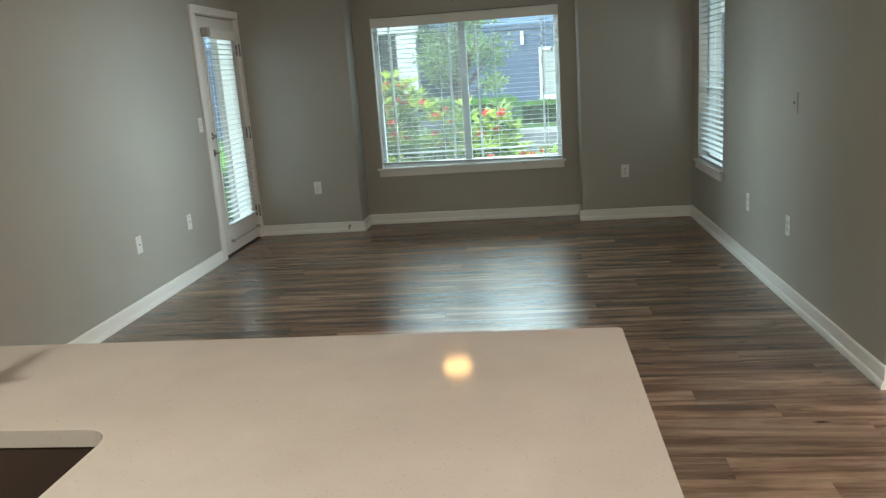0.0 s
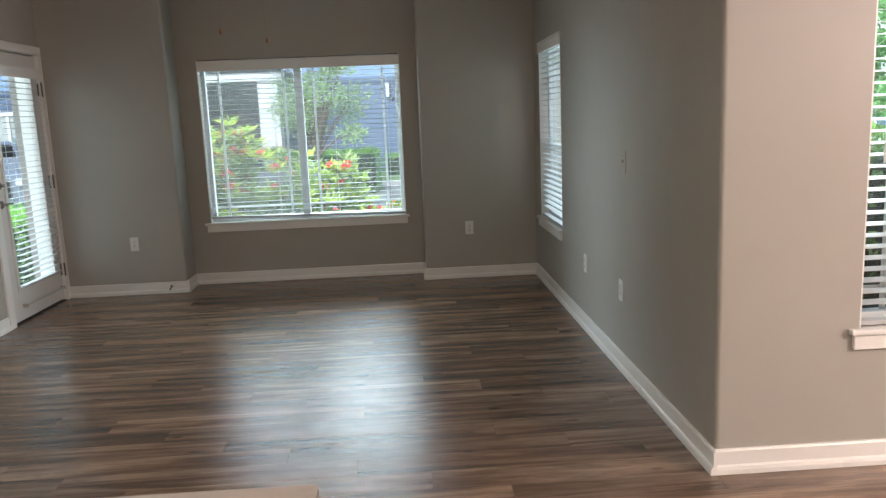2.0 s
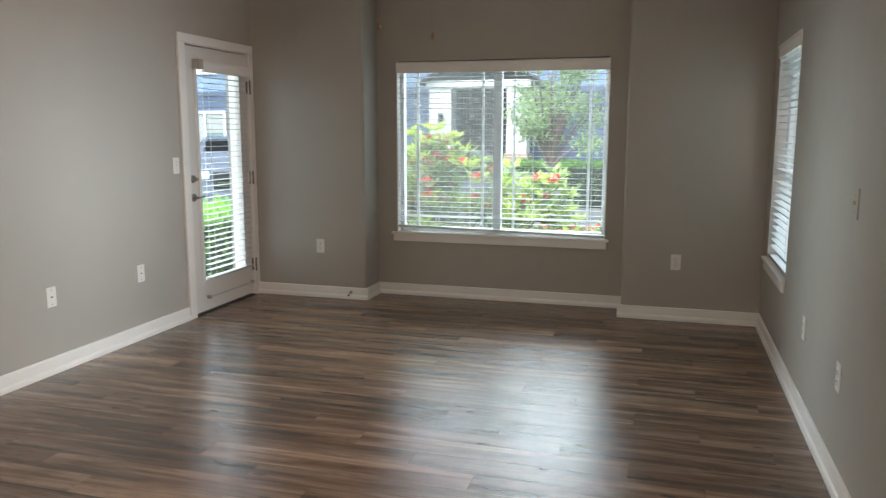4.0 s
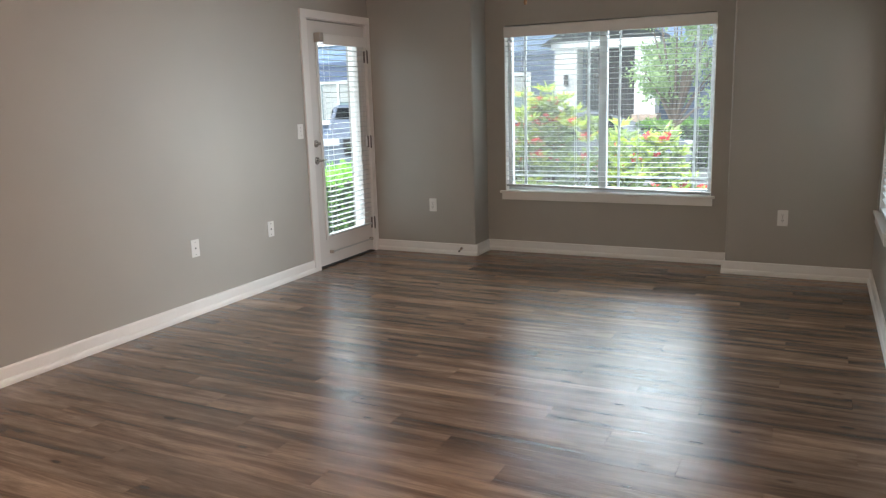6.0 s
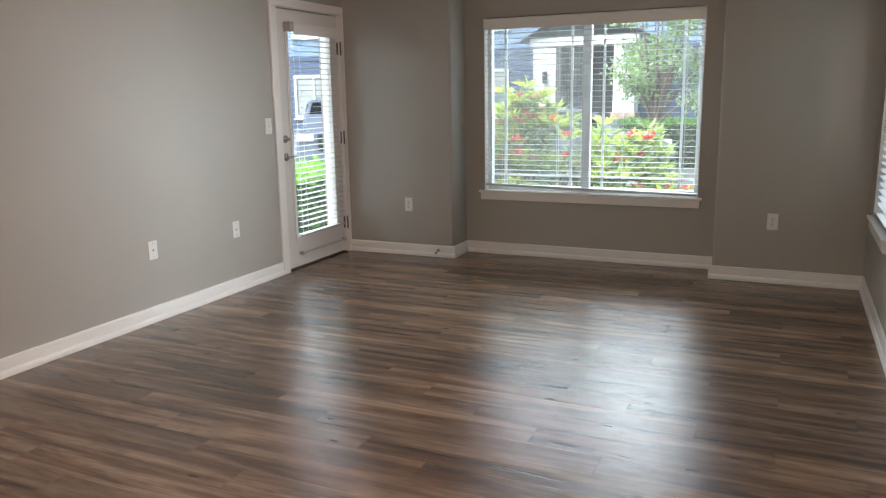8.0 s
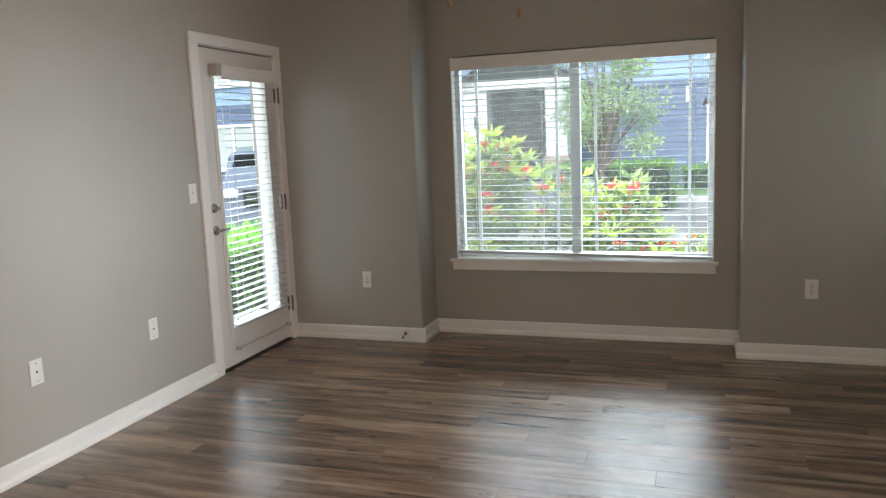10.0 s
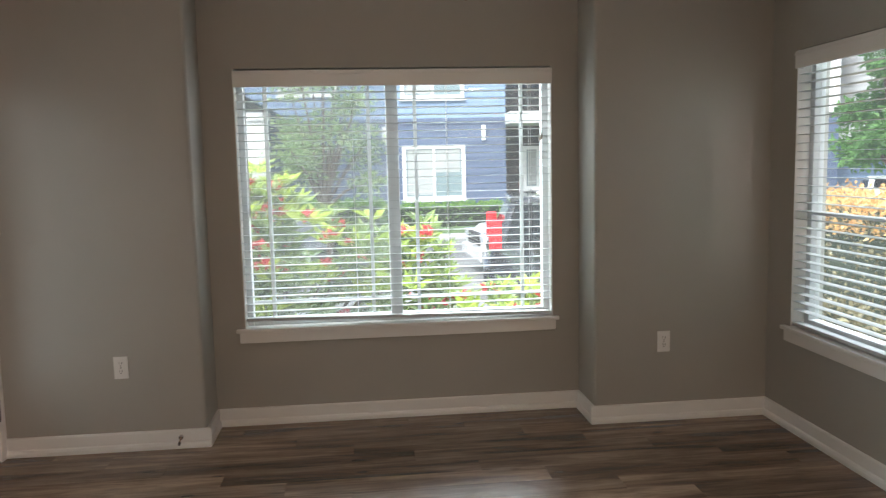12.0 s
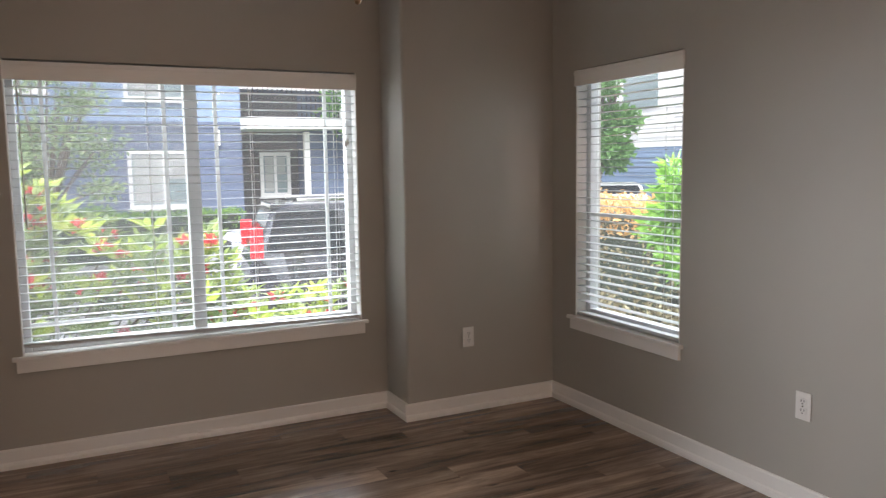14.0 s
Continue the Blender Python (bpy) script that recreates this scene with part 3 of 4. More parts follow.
# spring door stop on the baseboard
ds = thing("door_stop", "small metal door stop with dark tip on the baseboard", "door stop", pose(-0.51, YF - 0.0235, 0.062, 90, 0, 0))
part("base", lathe(B(), [(0.012, -0.010), (0.012, 0.003), (0.007, 0.006)], 12), M["nickel"], ds)
part("rod", tube(B(), (0, 0, 0.004), (0.004, -0.012, 0.052), 0.0045, 0.004, 10), M["brass"], ds)
part("tip", tube(B(), (0.004, -0.012, 0.052), (0.005, -0.015, 0.066), 0.008, 0.007, 10), M["rubber"], ds, "dark rubber tip")

# ---- ceiling fan with light and two pull chains ----
FX, FY = 0.665, 6.34
fan = thing("ceiling_fan", "ceiling fan with a lit frosted bowl and two pull chains", "ceiling fan", pose(FX, FY, 0))
part("canopy", lathe(B(), [(0.0, TOP - 0.001), (0.07, TOP - 0.001), (0.065, TOP - 0.03), (0.02, TOP - 0.05), (0.02, TOP - 0.06)]), M["nickel"], fan, smooth=True)
part("motor", lathe(B(), [(0.02, 2.69), (0.10, 2.68), (0.13, 2.64), (0.13, 2.58), (0.09, 2.55), (0.08, 2.50), (0.0, 2.50)]), M["nickel"], fan, smooth=True)
part("bowl", lathe(B(), [(0.098, 2.499), (0.104, 2.482), (0.088, 2.458), (0.045, 2.445), (0.0, 2.442)]), M["globe"], fan, "lit warm frosted glass bowl", True)
blade = B()
prism(blade, [(0.16, -0.045), (0.28, -0.062), (0.58, -0.068), (0.62, -0.03), (0.62, 0.03), (0.58, 0.068), (0.28, 0.062), (0.16, 0.045)], -0.004, 0.004)
blade = mesh_of("blade", blade, M["fan"])
for k in range(5):
    part("blade", blade, None, fan, at=pose(0, 0, 2.615, 0, 0, 72 * k + 20) @ pose(0, 0, 0, 10, 0, 0))
    part("blade_iron", box(B(), 0.11, -0.018, 2.603, 0.20, 0.018, 2.609), M["nickel"], fan, at=pose(0, 0, 0, 0, 0, 72 * k + 20))
for (x, y, z) in ((0.117, 0.104, 1.926), (-0.107, -0.108, 1.961)):
    c = B()
    tube(c, (x, y, z), (x * 0.75, y * 0.75, 2.53), 0.0005, seg=5)
    part("pull_chain", c, M["brass"], fan, "thin brass bead chain")
    part("fob", lathe(B(), [(0.0, 0.014), (0.003, 0.012), (0.007, 0.0), (0.011, -0.012), (0.008, -0.024), (0.0, -0.028)], 12, (x, y, z)), M["brass"], fan, "brass and wood pull fob", True)

# flush kitchen lights
for x, y in ((0.22, 1.15), (2.4, 0.0)):
    c = thing("ceiling_light", "flush round ceiling light with a warm lit diffuser", "ceiling light", pose(x, y, 0), group="flush ceiling lights")
    part("rim", lathe(B(), [(0.20, TOP - 0.001), (0.20, TOP - 0.030), (0.165, TOP - 0.034), (0.165, TOP - 0.001)]), M["plate"], c)
    part("diffuser", lathe(B(), [(0.0, TOP - 0.004), (0.164, TOP - 0.004), (0.164, TOP - 0.012), (0.0, TOP - 0.014)]), M["diffuser"], c)

pn = thing("pendant_light", "frosted glass pendant lamp hung over the dining nook", "pendant light", pose(5.3, 1.9, 0))
part("canopy", lathe(B(), [(0.0, TOP - 0.001), (0.06, TOP - 0.001), (0.05, TOP - 0.03), (0.0, TOP - 0.03)]), M["nickel"], pn)
part("cord", tube(B(), (0, 0, 2.34), (0, 0, TOP - 0.03), 0.004, seg=8), M["slot"], pn)
part("shade", lathe(B(), [(0.03, 2.34), (0.08, 2.33), (0.19, 2.24), (0.20, 2.23), (0.185, 2.24), (0.075, 2.32), (0.03, 2.335)]), M["plate"], pn, "white glass shade")

# ---- kitchen peninsula with undermount sink and faucet ----
CX0, CX1, CY0, CY1, CT = XL + 0.002, 1.418, 1.72, 2.672, 0.925
SX0, SX1, SY0, SY1 = -0.20, 0.568, 1.83, 2.255


def rounded(x0, y0, x1, y1, r, n=5):
    return [*corner_arc(x1 - r, y0 + r, r, -90, 0, n), *corner_arc(x1 - r, y1 - r, r, 0, 90, n), *corner_arc(x0 + r, y1 - r, r, 90, 180, n), *corner_arc(x0 + r, y0 + r, r, 180, 270, n)]


def slab_with_hole(outer, hole, z0, z1):
    bm = B()
    for z in (z0, z1):
        es = []
        for loop in (outer, hole):
            vs = [bm.verts.new((x, y, z)) for x, y in loop]
            es += [bm.edges.new((vs[k], vs[(k + 1) % len(vs)])) for k in range(len(vs))]
        bmesh.ops.triangle_fill(bm, edges=es, use_beauty=True)
    bm.verts.ensure_lookup_table()
    n, h = len(outer), len(hole)
    for start, count in ((0, n), (n, h)):
        for k in range(count):
            a, b = start + k, start + (k + 1) % count
            bm.faces.new((bm.verts[a], bm.verts[b], bm.verts[b + n + h], bm.verts[a + n + h]))
    return bm


ct = tagged(part("countertop", slab_with_hole(rounded(CX0, CY0, CX1, CY1, 0.012), rounded(SX0, SY0, SX1, SY1, 0.05), CT - 0.03, CT), M["quartz"]),
            "pale speckled quartz countertop with a sink cutout", "countertop")
sink = thing("kitchen_sink", "dark brown undermount kitchen sink below the countertop", "sink")
si = B()
ring = rounded(SX0 - 0.004, SY0 - 0.004, SX1 + 0.004, SY1 + 0.004, 0.05)
ring2 = rounded(SX0 + 0.012, SY0 + 0.012, SX1 - 0.012, SY1 - 0.012, 0.05)
tops = [si.verts.new((x, y, CT - 0.031)) for x, y in ring]
lows = [si.verts.new((x, y, CT - 0.24)) for x, y in ring2]
for k in range(len(ring)):
    n = (k + 1) % len(ring)
    si.faces.new((tops[k], tops[n], lows[n], lows[k]))
si.faces.new(lows)
part("basin", si, M["sink"], sink)
part("drain", lathe(B(), [(0.0, CT - 0.236), (0.045, CT - 0.236), (0.045, CT - 0.2395)], 20, ((SX0 + SX1) / 2, (SY0 + SY1) / 2, 0)), M["steel"], sink, "steel drain")
fau = thing("faucet", "brushed steel single-handle kitchen faucet behind the sink", "faucet", pose(0.20, 2.40, CT))
part("base", lathe(B(), [(0.0, 0.0), (0.028, 0.0), (0.026, 0.02), (0.021, 0.03), (0.021, 0.14), (0.0, 0.145)], 18), M["steel"], fau, smooth=True)
sp = B()
arc = [(0, 0, 0.13)] + [(0, -0.10 + 0.10 * math.cos(radians(a)), 0.24 + 0.10 * math.sin(radians(a))) for a in range(0, 181, 20)] + [(0, -0.20, 0.15)]
for a, b in zip(arc, arc[1:]):
    tube(sp, a, b, 0.013, seg=10)
part("spout", sp, M["steel"], fau, smooth=True)
part("handle", tube(B(), (0.015, 0, 0.10), (0.055, -0.03, 0.15), 0.008, 0.006, 10), M["steel"], fau)
cab = thing("base_cabinet", "white base cabinet carrying the peninsula countertop", "cabinet")
cb = B()
box(cb, CX0, CY0 + 0.03, 0.10, SX0 - 0.03, 2.38, CT - 0.031), box(cb, SX1 + 0.03, CY0 + 0.03, 0.10, CX1 - 0.03, 2.38, CT - 0.031)
box(cb, SX0 - 0.03, CY0 + 0.03, 0.10, SX1 + 0.03, 2.38, CT - 0.26), box(cb, SX0 - 0.03, 2.30, CT - 0.26, SX1 + 0.03, 2.38, CT - 0.031)
box(cb, CX0, CY0 + 0.09, 0.0, CX1 - 0.05, 2.37, 0.10)
part("body", cb, M["cabinet"], cab)
for k in range(5):
    a = CX0 + 0.01 + k * 0.555
    dd = part("door", box(B(), a, CY0 + 0.010, 0.12, a + 0.545, CY0 + 0.0295, CT - 0.04, 0.003), M["cabinet"], cab)
    part("handle", tube(B(), (a + 0.49, CY0 - 0.012, 0.62), (a + 0.49, CY0 - 0.012, 0.76), 0.005, seg=8), M["nickel"], dd)

# ---- outdoors: materials ----
M.update({
    "asphalt": painted("grey_paving", (0.20, 0.20, 0.195), 0.9, 0.2, 40, 0.5, 0.7),
    "mulch": painted("bark_mulch", (0.060, 0.042, 0.030), 0.95, 0.4, 30, 1.0, 3.0),
    "lawn": painted("lawn_grass", (0.075, 0.13, 0.035), 0.9, 0.3, 30, 1.0, 2.0),
    "navy": painted("navy_siding_paint", (0.085, 0.115, 0.19), 0.7, 0.08, 30, 0.2, 0.5),
    "blue": painted("pale_blue_siding_paint", (0.20, 0.28, 0.42), 0.7, 0.06, 30, 0.2, 0.5),
    "whitewall": painted("white_board_paint", (0.76, 0.76, 0.75), 0.6, 0.04, 30, 0.1, 0.5),
    "brick": painted("tan_brick_veneer", (0.36, 0.27, 0.21), 0.85, 0.25, 25, 0.6, 6.0),
    "shingle": painted("charcoal_shingle", (0.07, 0.07, 0.075), 0.9, 0.2, 30, 0.6, 4.0),
    # near-black colour that stands in for shade in the porch and entry recesses
    "dark": painted("entry_shade_color", (0.045, 0.042, 0.042), 0.7, 0.2, 30, 0.2, 1.0),
    "farglass": nodes_of("house_window_glass", 0.08, 0, (0.20, 0.26, 0.27))[0],
    "farblind": painted("closed_white_blind", (0.36, 0.37, 0.36), 0.6, 0.05, 30, 0.1, 2.0),
    "iron": nodes_of("black_iron", 0.5, 0.4, (0.03, 0.03, 0.032))[0],
    "bark": painted("grey_brown_bark", (0.13, 0.10, 0.075), 0.9, 0.3, 60, 1.0, 8.0),
    "leaf_tree": leafy("dogwood_leaf", (0.216, 0.338, 0.121), (0.504, 0.624, 0.324), 0.5, 0.5),
    "leaf_far": leafy("maple_leaf", (0.08, 0.20, 0.05), (0.22, 0.42, 0.12), 0.5, 0.5),
    "leaf_hedge": leafy("boxwood_leaf", (0.06, 0.12, 0.03), (0.20, 0.36, 0.07), 0.45, 0.3),
    "leaf_lime": leafy("fresh_hedge_leaf", (0.09, 0.22, 0.03), (0.25, 0.45, 0.06), 0.45, 0.5),
    "leaf_rhodo": leafy("rhododendron_leaf", (0.10, 0.15, 0.05), (0.30, 0.38, 0.12), 0.4, 0.4),
    "leaf_new": leafy("new_growth_leaf", (0.26, 0.36, 0.05), (0.50, 0.58, 0.10), 0.4, 0.45),
    "leaf_orange": leafy("coppery_hedge_leaf", (0.45, 0.24, 0.07), (0.70, 0.46, 0.20), 0.5, 0.4),
    "leaf_brown": leafy("dry_bank_leaf", (0.10, 0.08, 0.04), (0.30, 0.26, 0.14), 0.6, 0.3),
    "petal": leafy("red_petal", (0.50, 0.03, 0.03), (0.78, 0.10, 0.10), 0.5, 0.4),
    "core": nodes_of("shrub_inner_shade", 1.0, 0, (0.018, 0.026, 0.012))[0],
    "tyre": nodes_of("tyre_rubber", 0.85, 0, (0.02, 0.02, 0.02))[0],
    "rim": metal("alloy_rim", (0.55, 0.55, 0.56), 0.3),
    "carglass": nodes_of("tinted_car_glass", 0.05, 0, (0.015, 0.018, 0.02))[0],
    "redlens": nodes_of("red_lamp_lens", 0.15, 0, (0.62, 0.015, 0.02))[0],
    "clearlens": nodes_of("clear_lamp_lens", 0.08, 0.3, (0.75, 0.77, 0.80))[0],
    "chrome": metal("chrome", (0.75, 0.75, 0.76), 0.12),
    "almond": painted("almond_post_paint", (0.34, 0.32, 0.30), 0.6, 0.04, 30, 0.1, 0.5),
    "concrete": painted("pale_concrete", (0.42, 0.41, 0.39), 0.9, 0.1, 40, 0.4, 1.5),
})
M["carglass"].node_tree.nodes["Principled BSDF"].inputs["Specular IOR Level"].default_value = 0.15
GZ = -0.45

# ---- ground ----
bm = B()
box(bm, -600, -600, GZ - 0.3, 600, 1200, GZ)
setting("ground", bm, M["asphalt"], "grey paved drive between the buildings", "ground")
for name, lab, mat, x0, y0, x1, y1, h in (("planting_bed", "dark bark mulch bed along the house wall", "mulch", -1.58, OUT, 14, 11.9, 0.16),
                                         ("lawn", "green lawn strip in front of the facing house", "lawn", -26, 23.8, 16, 28.6, 0.08),
                                         ("patio", "pale concrete patio slab outside the door", "concrete", -2.9, 5.2, XL - 0.18, 9.4, 0.38),
                                         ("side_bed", "mulch bed beside the house wall", "mulch", XR + 0.18, YN + 0.18, 9.0, OUT, 0.16)):
    bm = B()
    box(bm, x0, y0, GZ - 0.05, x1, y1, GZ + h, 0.03)
    setting(name, bm, M[mat], lab, "ground")
bm = B()
box(bm, -26, 23.45, GZ - 0.05, 16, 23.79, GZ + 0.12, 0.02)
setting("kerb", bm, M["concrete"], "pale concrete kerb along the lawn", "kerb")

# ---- the facing blue house ----
FYH = 28.0
house = thing("town_house", "blue two-storey town house with lap siding, white trim and gabled entry", "house")


def lap_siding(x0, x1, z0, z1, y, lap=0.16):
    bm = B()
    z = z0
    while z < z1 - 0.01:
        t = min(z + lap, z1)
        vs = [bm.verts.new(p) for p in ((x0, y - 0.022, z), (x1, y - 0.022, z), (x1, y - 0.006, t), (x0, y - 0.006, t), (x0, y + 0.02, z), (x1, y + 0.02, z))]
        bm.faces.new(vs[:4])
        bm.faces.new((vs[4], vs[5], vs[1], vs[0]))
        z += lap
    box(bm, x0, y + 0.02, z0, x1, y + 0.25, z1)
    return bm


HX0, HX1, BELT, EAVE = -26.0, 16.0, 2.68, 6.0
PX0, PX1 = 4.95, 7.05
for x0, x1, z0, z1, mat in ((HX0, PX0, GZ, BELT, "navy"), (PX1, HX1, GZ, BELT, "navy"), (HX0, PX0, BELT + 0.18, EAVE, "blue"), (PX0, 8.1, BELT + 1.2, EAVE, "whitewall"), (8.1, HX1, BELT + 0.18, EAVE, "whitewall")):
    part("siding", lap_siding(x0, x1, z0, z1, FYH), M[mat], house, "navy lap siding" if mat == "navy" else "pale lap siding")
part("belt_trim", box(B(), HX0, FYH - 0.05, BELT, PX0, FYH + 0.1, BELT + 0.18), M["navy"], house)
for x in (1.16, 4.24, -9.6, -13.2):
    part("bracket", box(B(), x - 0.055, FYH - 0.16, 2.16, x + 0.055, FYH - 0.025, 2.62, 0.01), M["whitewall"], house, "white eave bracket")
rf = B()
vs = [rf.verts.new(p) for p in ((HX0 - 0.4, FYH - 0.6, EAVE), (HX1 + 0.4, FYH - 0.6, EAVE), (HX1 + 0.4, FYH + 6, EAVE + 2.8), (HX0 - 0.4, FYH + 6, EAVE + 2.8))]
rf.faces.new(vs)
bmesh.ops.solidify(rf, geom=rf.faces, thickness=0.2)
part("roof", rf, M["shingle"], house, "charcoal shingle roof")
body = B()
box(body, HX0, FYH + 1.6, GZ, HX1, FYH + 10, EAVE)
part("rear_wall", body, M["navy"], house)


def house_window(x0, z0, x1, z1, y=FYH, shade=True):
    w = part("window", box(B(), x0 + 0.1, y - 0.028, z0 + 0.1, x1 - 0.1, y - 0.02, z1 - 0.1), M["farglass"], house, "white-trimmed window")
    t, mid = 0.115, (x0 + x1) / 2
    f = B()
    box(f, x0, y - 0.075, z0, x0 + t, y - 0.028, z1), box(f, x1 - t, y - 0.075, z0, x1, y - 0.028, z1)
    box(f, x0 + t, y - 0.075, z0, x1 - t, y - 0.028, z0 + t), box(f, x0 + t, y - 0.075, z1 - t, x1 - t, y - 0.028, z1)
    part("frame", f, M["whitewall"], w)
    part("mullion", box(B(), mid - 0.045, y - 0.07, z0 + t, mid + 0.045, y - 0.03, z1 - t), M["whitewall"], w)
    if shade:
        for a, b, zz in ((x0 + t + 0.05, mid - 0.06, z0 + 0.16), (mid + 0.06, x1 - t - 0.05, z0 + (z1 - z0) * 0.5)):
            part("blind", box(B(), a, y - 0.036, zz, b, y - 0.030, z1 - t - 0.03), M["farblind"], w)
    part("sill", box(B(), x0 - 0.05, y - 0.10, z0 - 0.06, x1 + 0.05, y - 0.026, z0 - 0.002), M["whitewall"], w)


house_window(1.70, 0.35, 3.66, 2.04)
house_window(1.70, 3.45, 3.66, 5.1)
house_window(-8.7, 0.5, -6.82, 2.17)
house_window(-8.7, 3.5, -6.82, 5.1)
house_window(-15.75, 0.5, -13.92, 2.15)
house_window(-15.75, 3.55, -13.92, 5.1)
house_window(-12.2, 0.5, -10.6, 2.15)
house_window(-2.0, 3.6, -0.2, 5.0)
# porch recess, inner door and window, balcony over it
# the porch's shade is put into this wall's dark colour
part("porch_wall", box(B(), PX0, FYH + 1.3, GZ, PX1, FYH + 1.55, BELT + 1.2), M["dark"], house, "porch wall coloured near-black for the shade in the recess")
for x in (PX0 - 0.02, PX1):
    part("porch_side", box(B(), x, FYH + 0.02, GZ, x + 0.02, FYH + 1.29, BELT), M["navy"], house)
house_window(5.75, 0.55, 6.75, 1.98, FYH + 1.25)
part("porch_post", box(B(), 6.85, FYH - 0.2, GZ, 7.02, FYH - 0.03, BELT - 0.1, 0.01), M["whitewall"], house)
part("balcony_slab", box(B(), PX0 - 0.02, FYH - 0.9, BELT - 0.05, 8.12, FYH + 1.28, BELT + 0.30, 0.01), M["whitewall"], house, "white balcony fascia")
for k in range(22):
    x = PX0 + 0.05 + k * 0.145
    part("baluster", box(B(), x, FYH - 0.86, BELT + 0.301, x + 0.022, FYH - 0.838, BELT + 1.15), M["iron"], house)
part("rail", box(B(), PX0 - 0.02, FYH - 0.88, BELT + 1.151, 8.12, FYH - 0.82, BELT + 1.20), M["iron"], house, "black balcony rail")
part("balcony_post", box(B(), 7.9, FYH - 0.80, BELT + 0.301, 8.1, FYH - 0.60, EAVE), M["whitewall"], house)
# gabled entry
GY = 26.0
for x0, x1 in ((-5.40, -4.66), (-2.86, -2.22)):
    part("pillar", box(B(), x0, GY + 0.2, 0.72, x1, GY + 0.85, 2.75, 0.01), M["whitewall"], house, "white boxed entry pillar")
    part("pillar_base", box(B(), x0 - 0.06, GY + 0.14, GZ, x1 + 0.06, GY + 0.91, 0.719, 0.02), M["brick"], house, "tan brick pillar base")
part("beam", box(B(), -5.5, GY + 0.15, 2.751, -2.1, GY + 0.9, 3.0, 0.01), M["whitewall"], house)
gb = B()
f = [gb.verts.new(p) for p in ((-5.45, GY + 0.3, 3.001), (-2.05, GY + 0.3, 3.001), (-3.75, GY + 0.3, 3.95))]
gb.faces.new(f)
bmesh.ops.solidify(gb, geom=gb.faces, thickness=0.1)
part("gable", gb, M["whitewall"], house, "white gable board")
for s in (-1, 1):
    r = B()
    vs = [r.verts.new(p) for p in ((-3.75, GY - 0.1, 4.06), (-3.75 + s * 2.05, GY - 0.1, 2.88), (-3.75 + s * 2.05, FYH, 2.88), (-3.75, FYH, 4.06))]
    r.faces.new(vs)
    bmesh.ops.solidify(r, geom=r.faces, thickness=0.14)
    part("gable_roof", r, M["shingle"], house, "dark shingled gable slope")
# dark sheet in place of the shade behind the stair balusters
part("entry_recess", box(B(), -4.66, GY + 1.2, GZ, -2.86, GY + 1.3, 2.75), M["dark"], house, "sheet behind the entry stair, coloured near-black for the recess shade")
for k in range(16):
    x = -4.60 + k * 0.11
    part("stair_baluster", box(B(), x, GY + 1.0, 0.3, x + 0.03, GY + 1.03, 2.7), M["iron"], house)
part("wall_lamp", box(B(), -5.06, GY + 0.06, 1.62, -4.94, GY + 0.197, 1.98, 0.02), M["iron"], house, "black wall lantern")

# ---- white and blue building to the east ----
h2 = thing("apartment_block", "white-over-blue apartment block beyond the side garden", "house")
part("siding", lap_siding(0, 16, GZ, 1.95, 0), M["blue"], h2, at=pose(17, 32, 0, 0, 0, -90), label="blue lap siding")
part("siding", lap_siding(0, 16, 1.951, 6.5, 0, 0.3), M["whitewall"], h2, at=pose(17, 32, 0, 0, 0, -90), label="white lap siding")
part("roof", box(B(), 16.6, 15.6, 6.5, 24, 32.4, 6.8), M["shingle"], h2)
for y in (24, 19):
    part("window", box(B(), 16.93, y - 0.8, 3.2, 16.975, y + 0.8, 4.6), M["farglass"], h2)


# ---- plants ----
def leaf_mesh(name, centers, normals, length, width, mat, seed=1, spread=0.8):
    """Many folded leaves, each its own small piece, from points and outward directions."""
    r = np.random.RandomState(seed)
    n = len(centers)
    d = normals + r.normal(0, spread, (n, 3))
    d /= np.linalg.norm(d, axis=1)[:, None] + 1e-9
    side = np.cross(d, r.normal(0, 1, (n, 3)))
    side /= np.linalg.norm(side, axis=1)[:, None] + 1e-9
    up = np.cross(side, d)
    L = length * r.uniform(0.65, 1.3, (n, 1))
    Wd = width * r.uniform(0.7, 1.25, (n, 1))
    p0, p2 = centers, centers + d * L - up * L * 0.15
    mid = centers + d * L * 0.5
    a, b, m = mid + side * Wd / 2 + up * Wd * 0.15, mid - side * Wd / 2 + up * Wd * 0.15, mid
    verts = np.stack([p0, a, p2, b, m], 1).reshape(-1, 3)
    base = np.arange(n) * 5
    faces = np.concatenate([np.stack([base, base + 1, base + 4], 1), np.stack([base + 1, base + 2, base + 4], 1), np.stack([base + 2, base + 3, base + 4], 1), np.stack([base + 3, base, base + 4], 1)])
    me = bpy.data.meshes.new(name)
    me.from_pydata(verts.tolist(), [], faces.tolist())
    me.materials.append(mat)
    return me


def clump_points(blobs, per, seed, shell=0.55):
    r = np.random.RandomState(seed)
    c, nrm = [], []
    for x, y, z, rx, ry, rz in blobs:
        v = r.normal(0, 1, (per, 3))
        v /= np.linalg.norm(v, axis=1)[:, None]
        k = r.uniform(shell, 1.05, (per, 1))
        c.append(np.array((x, y, z)) + v * k * np.array((rx, ry, rz)))
        nrm.append(v)
    return np.concatenate(c), np.concatenate(nrm)


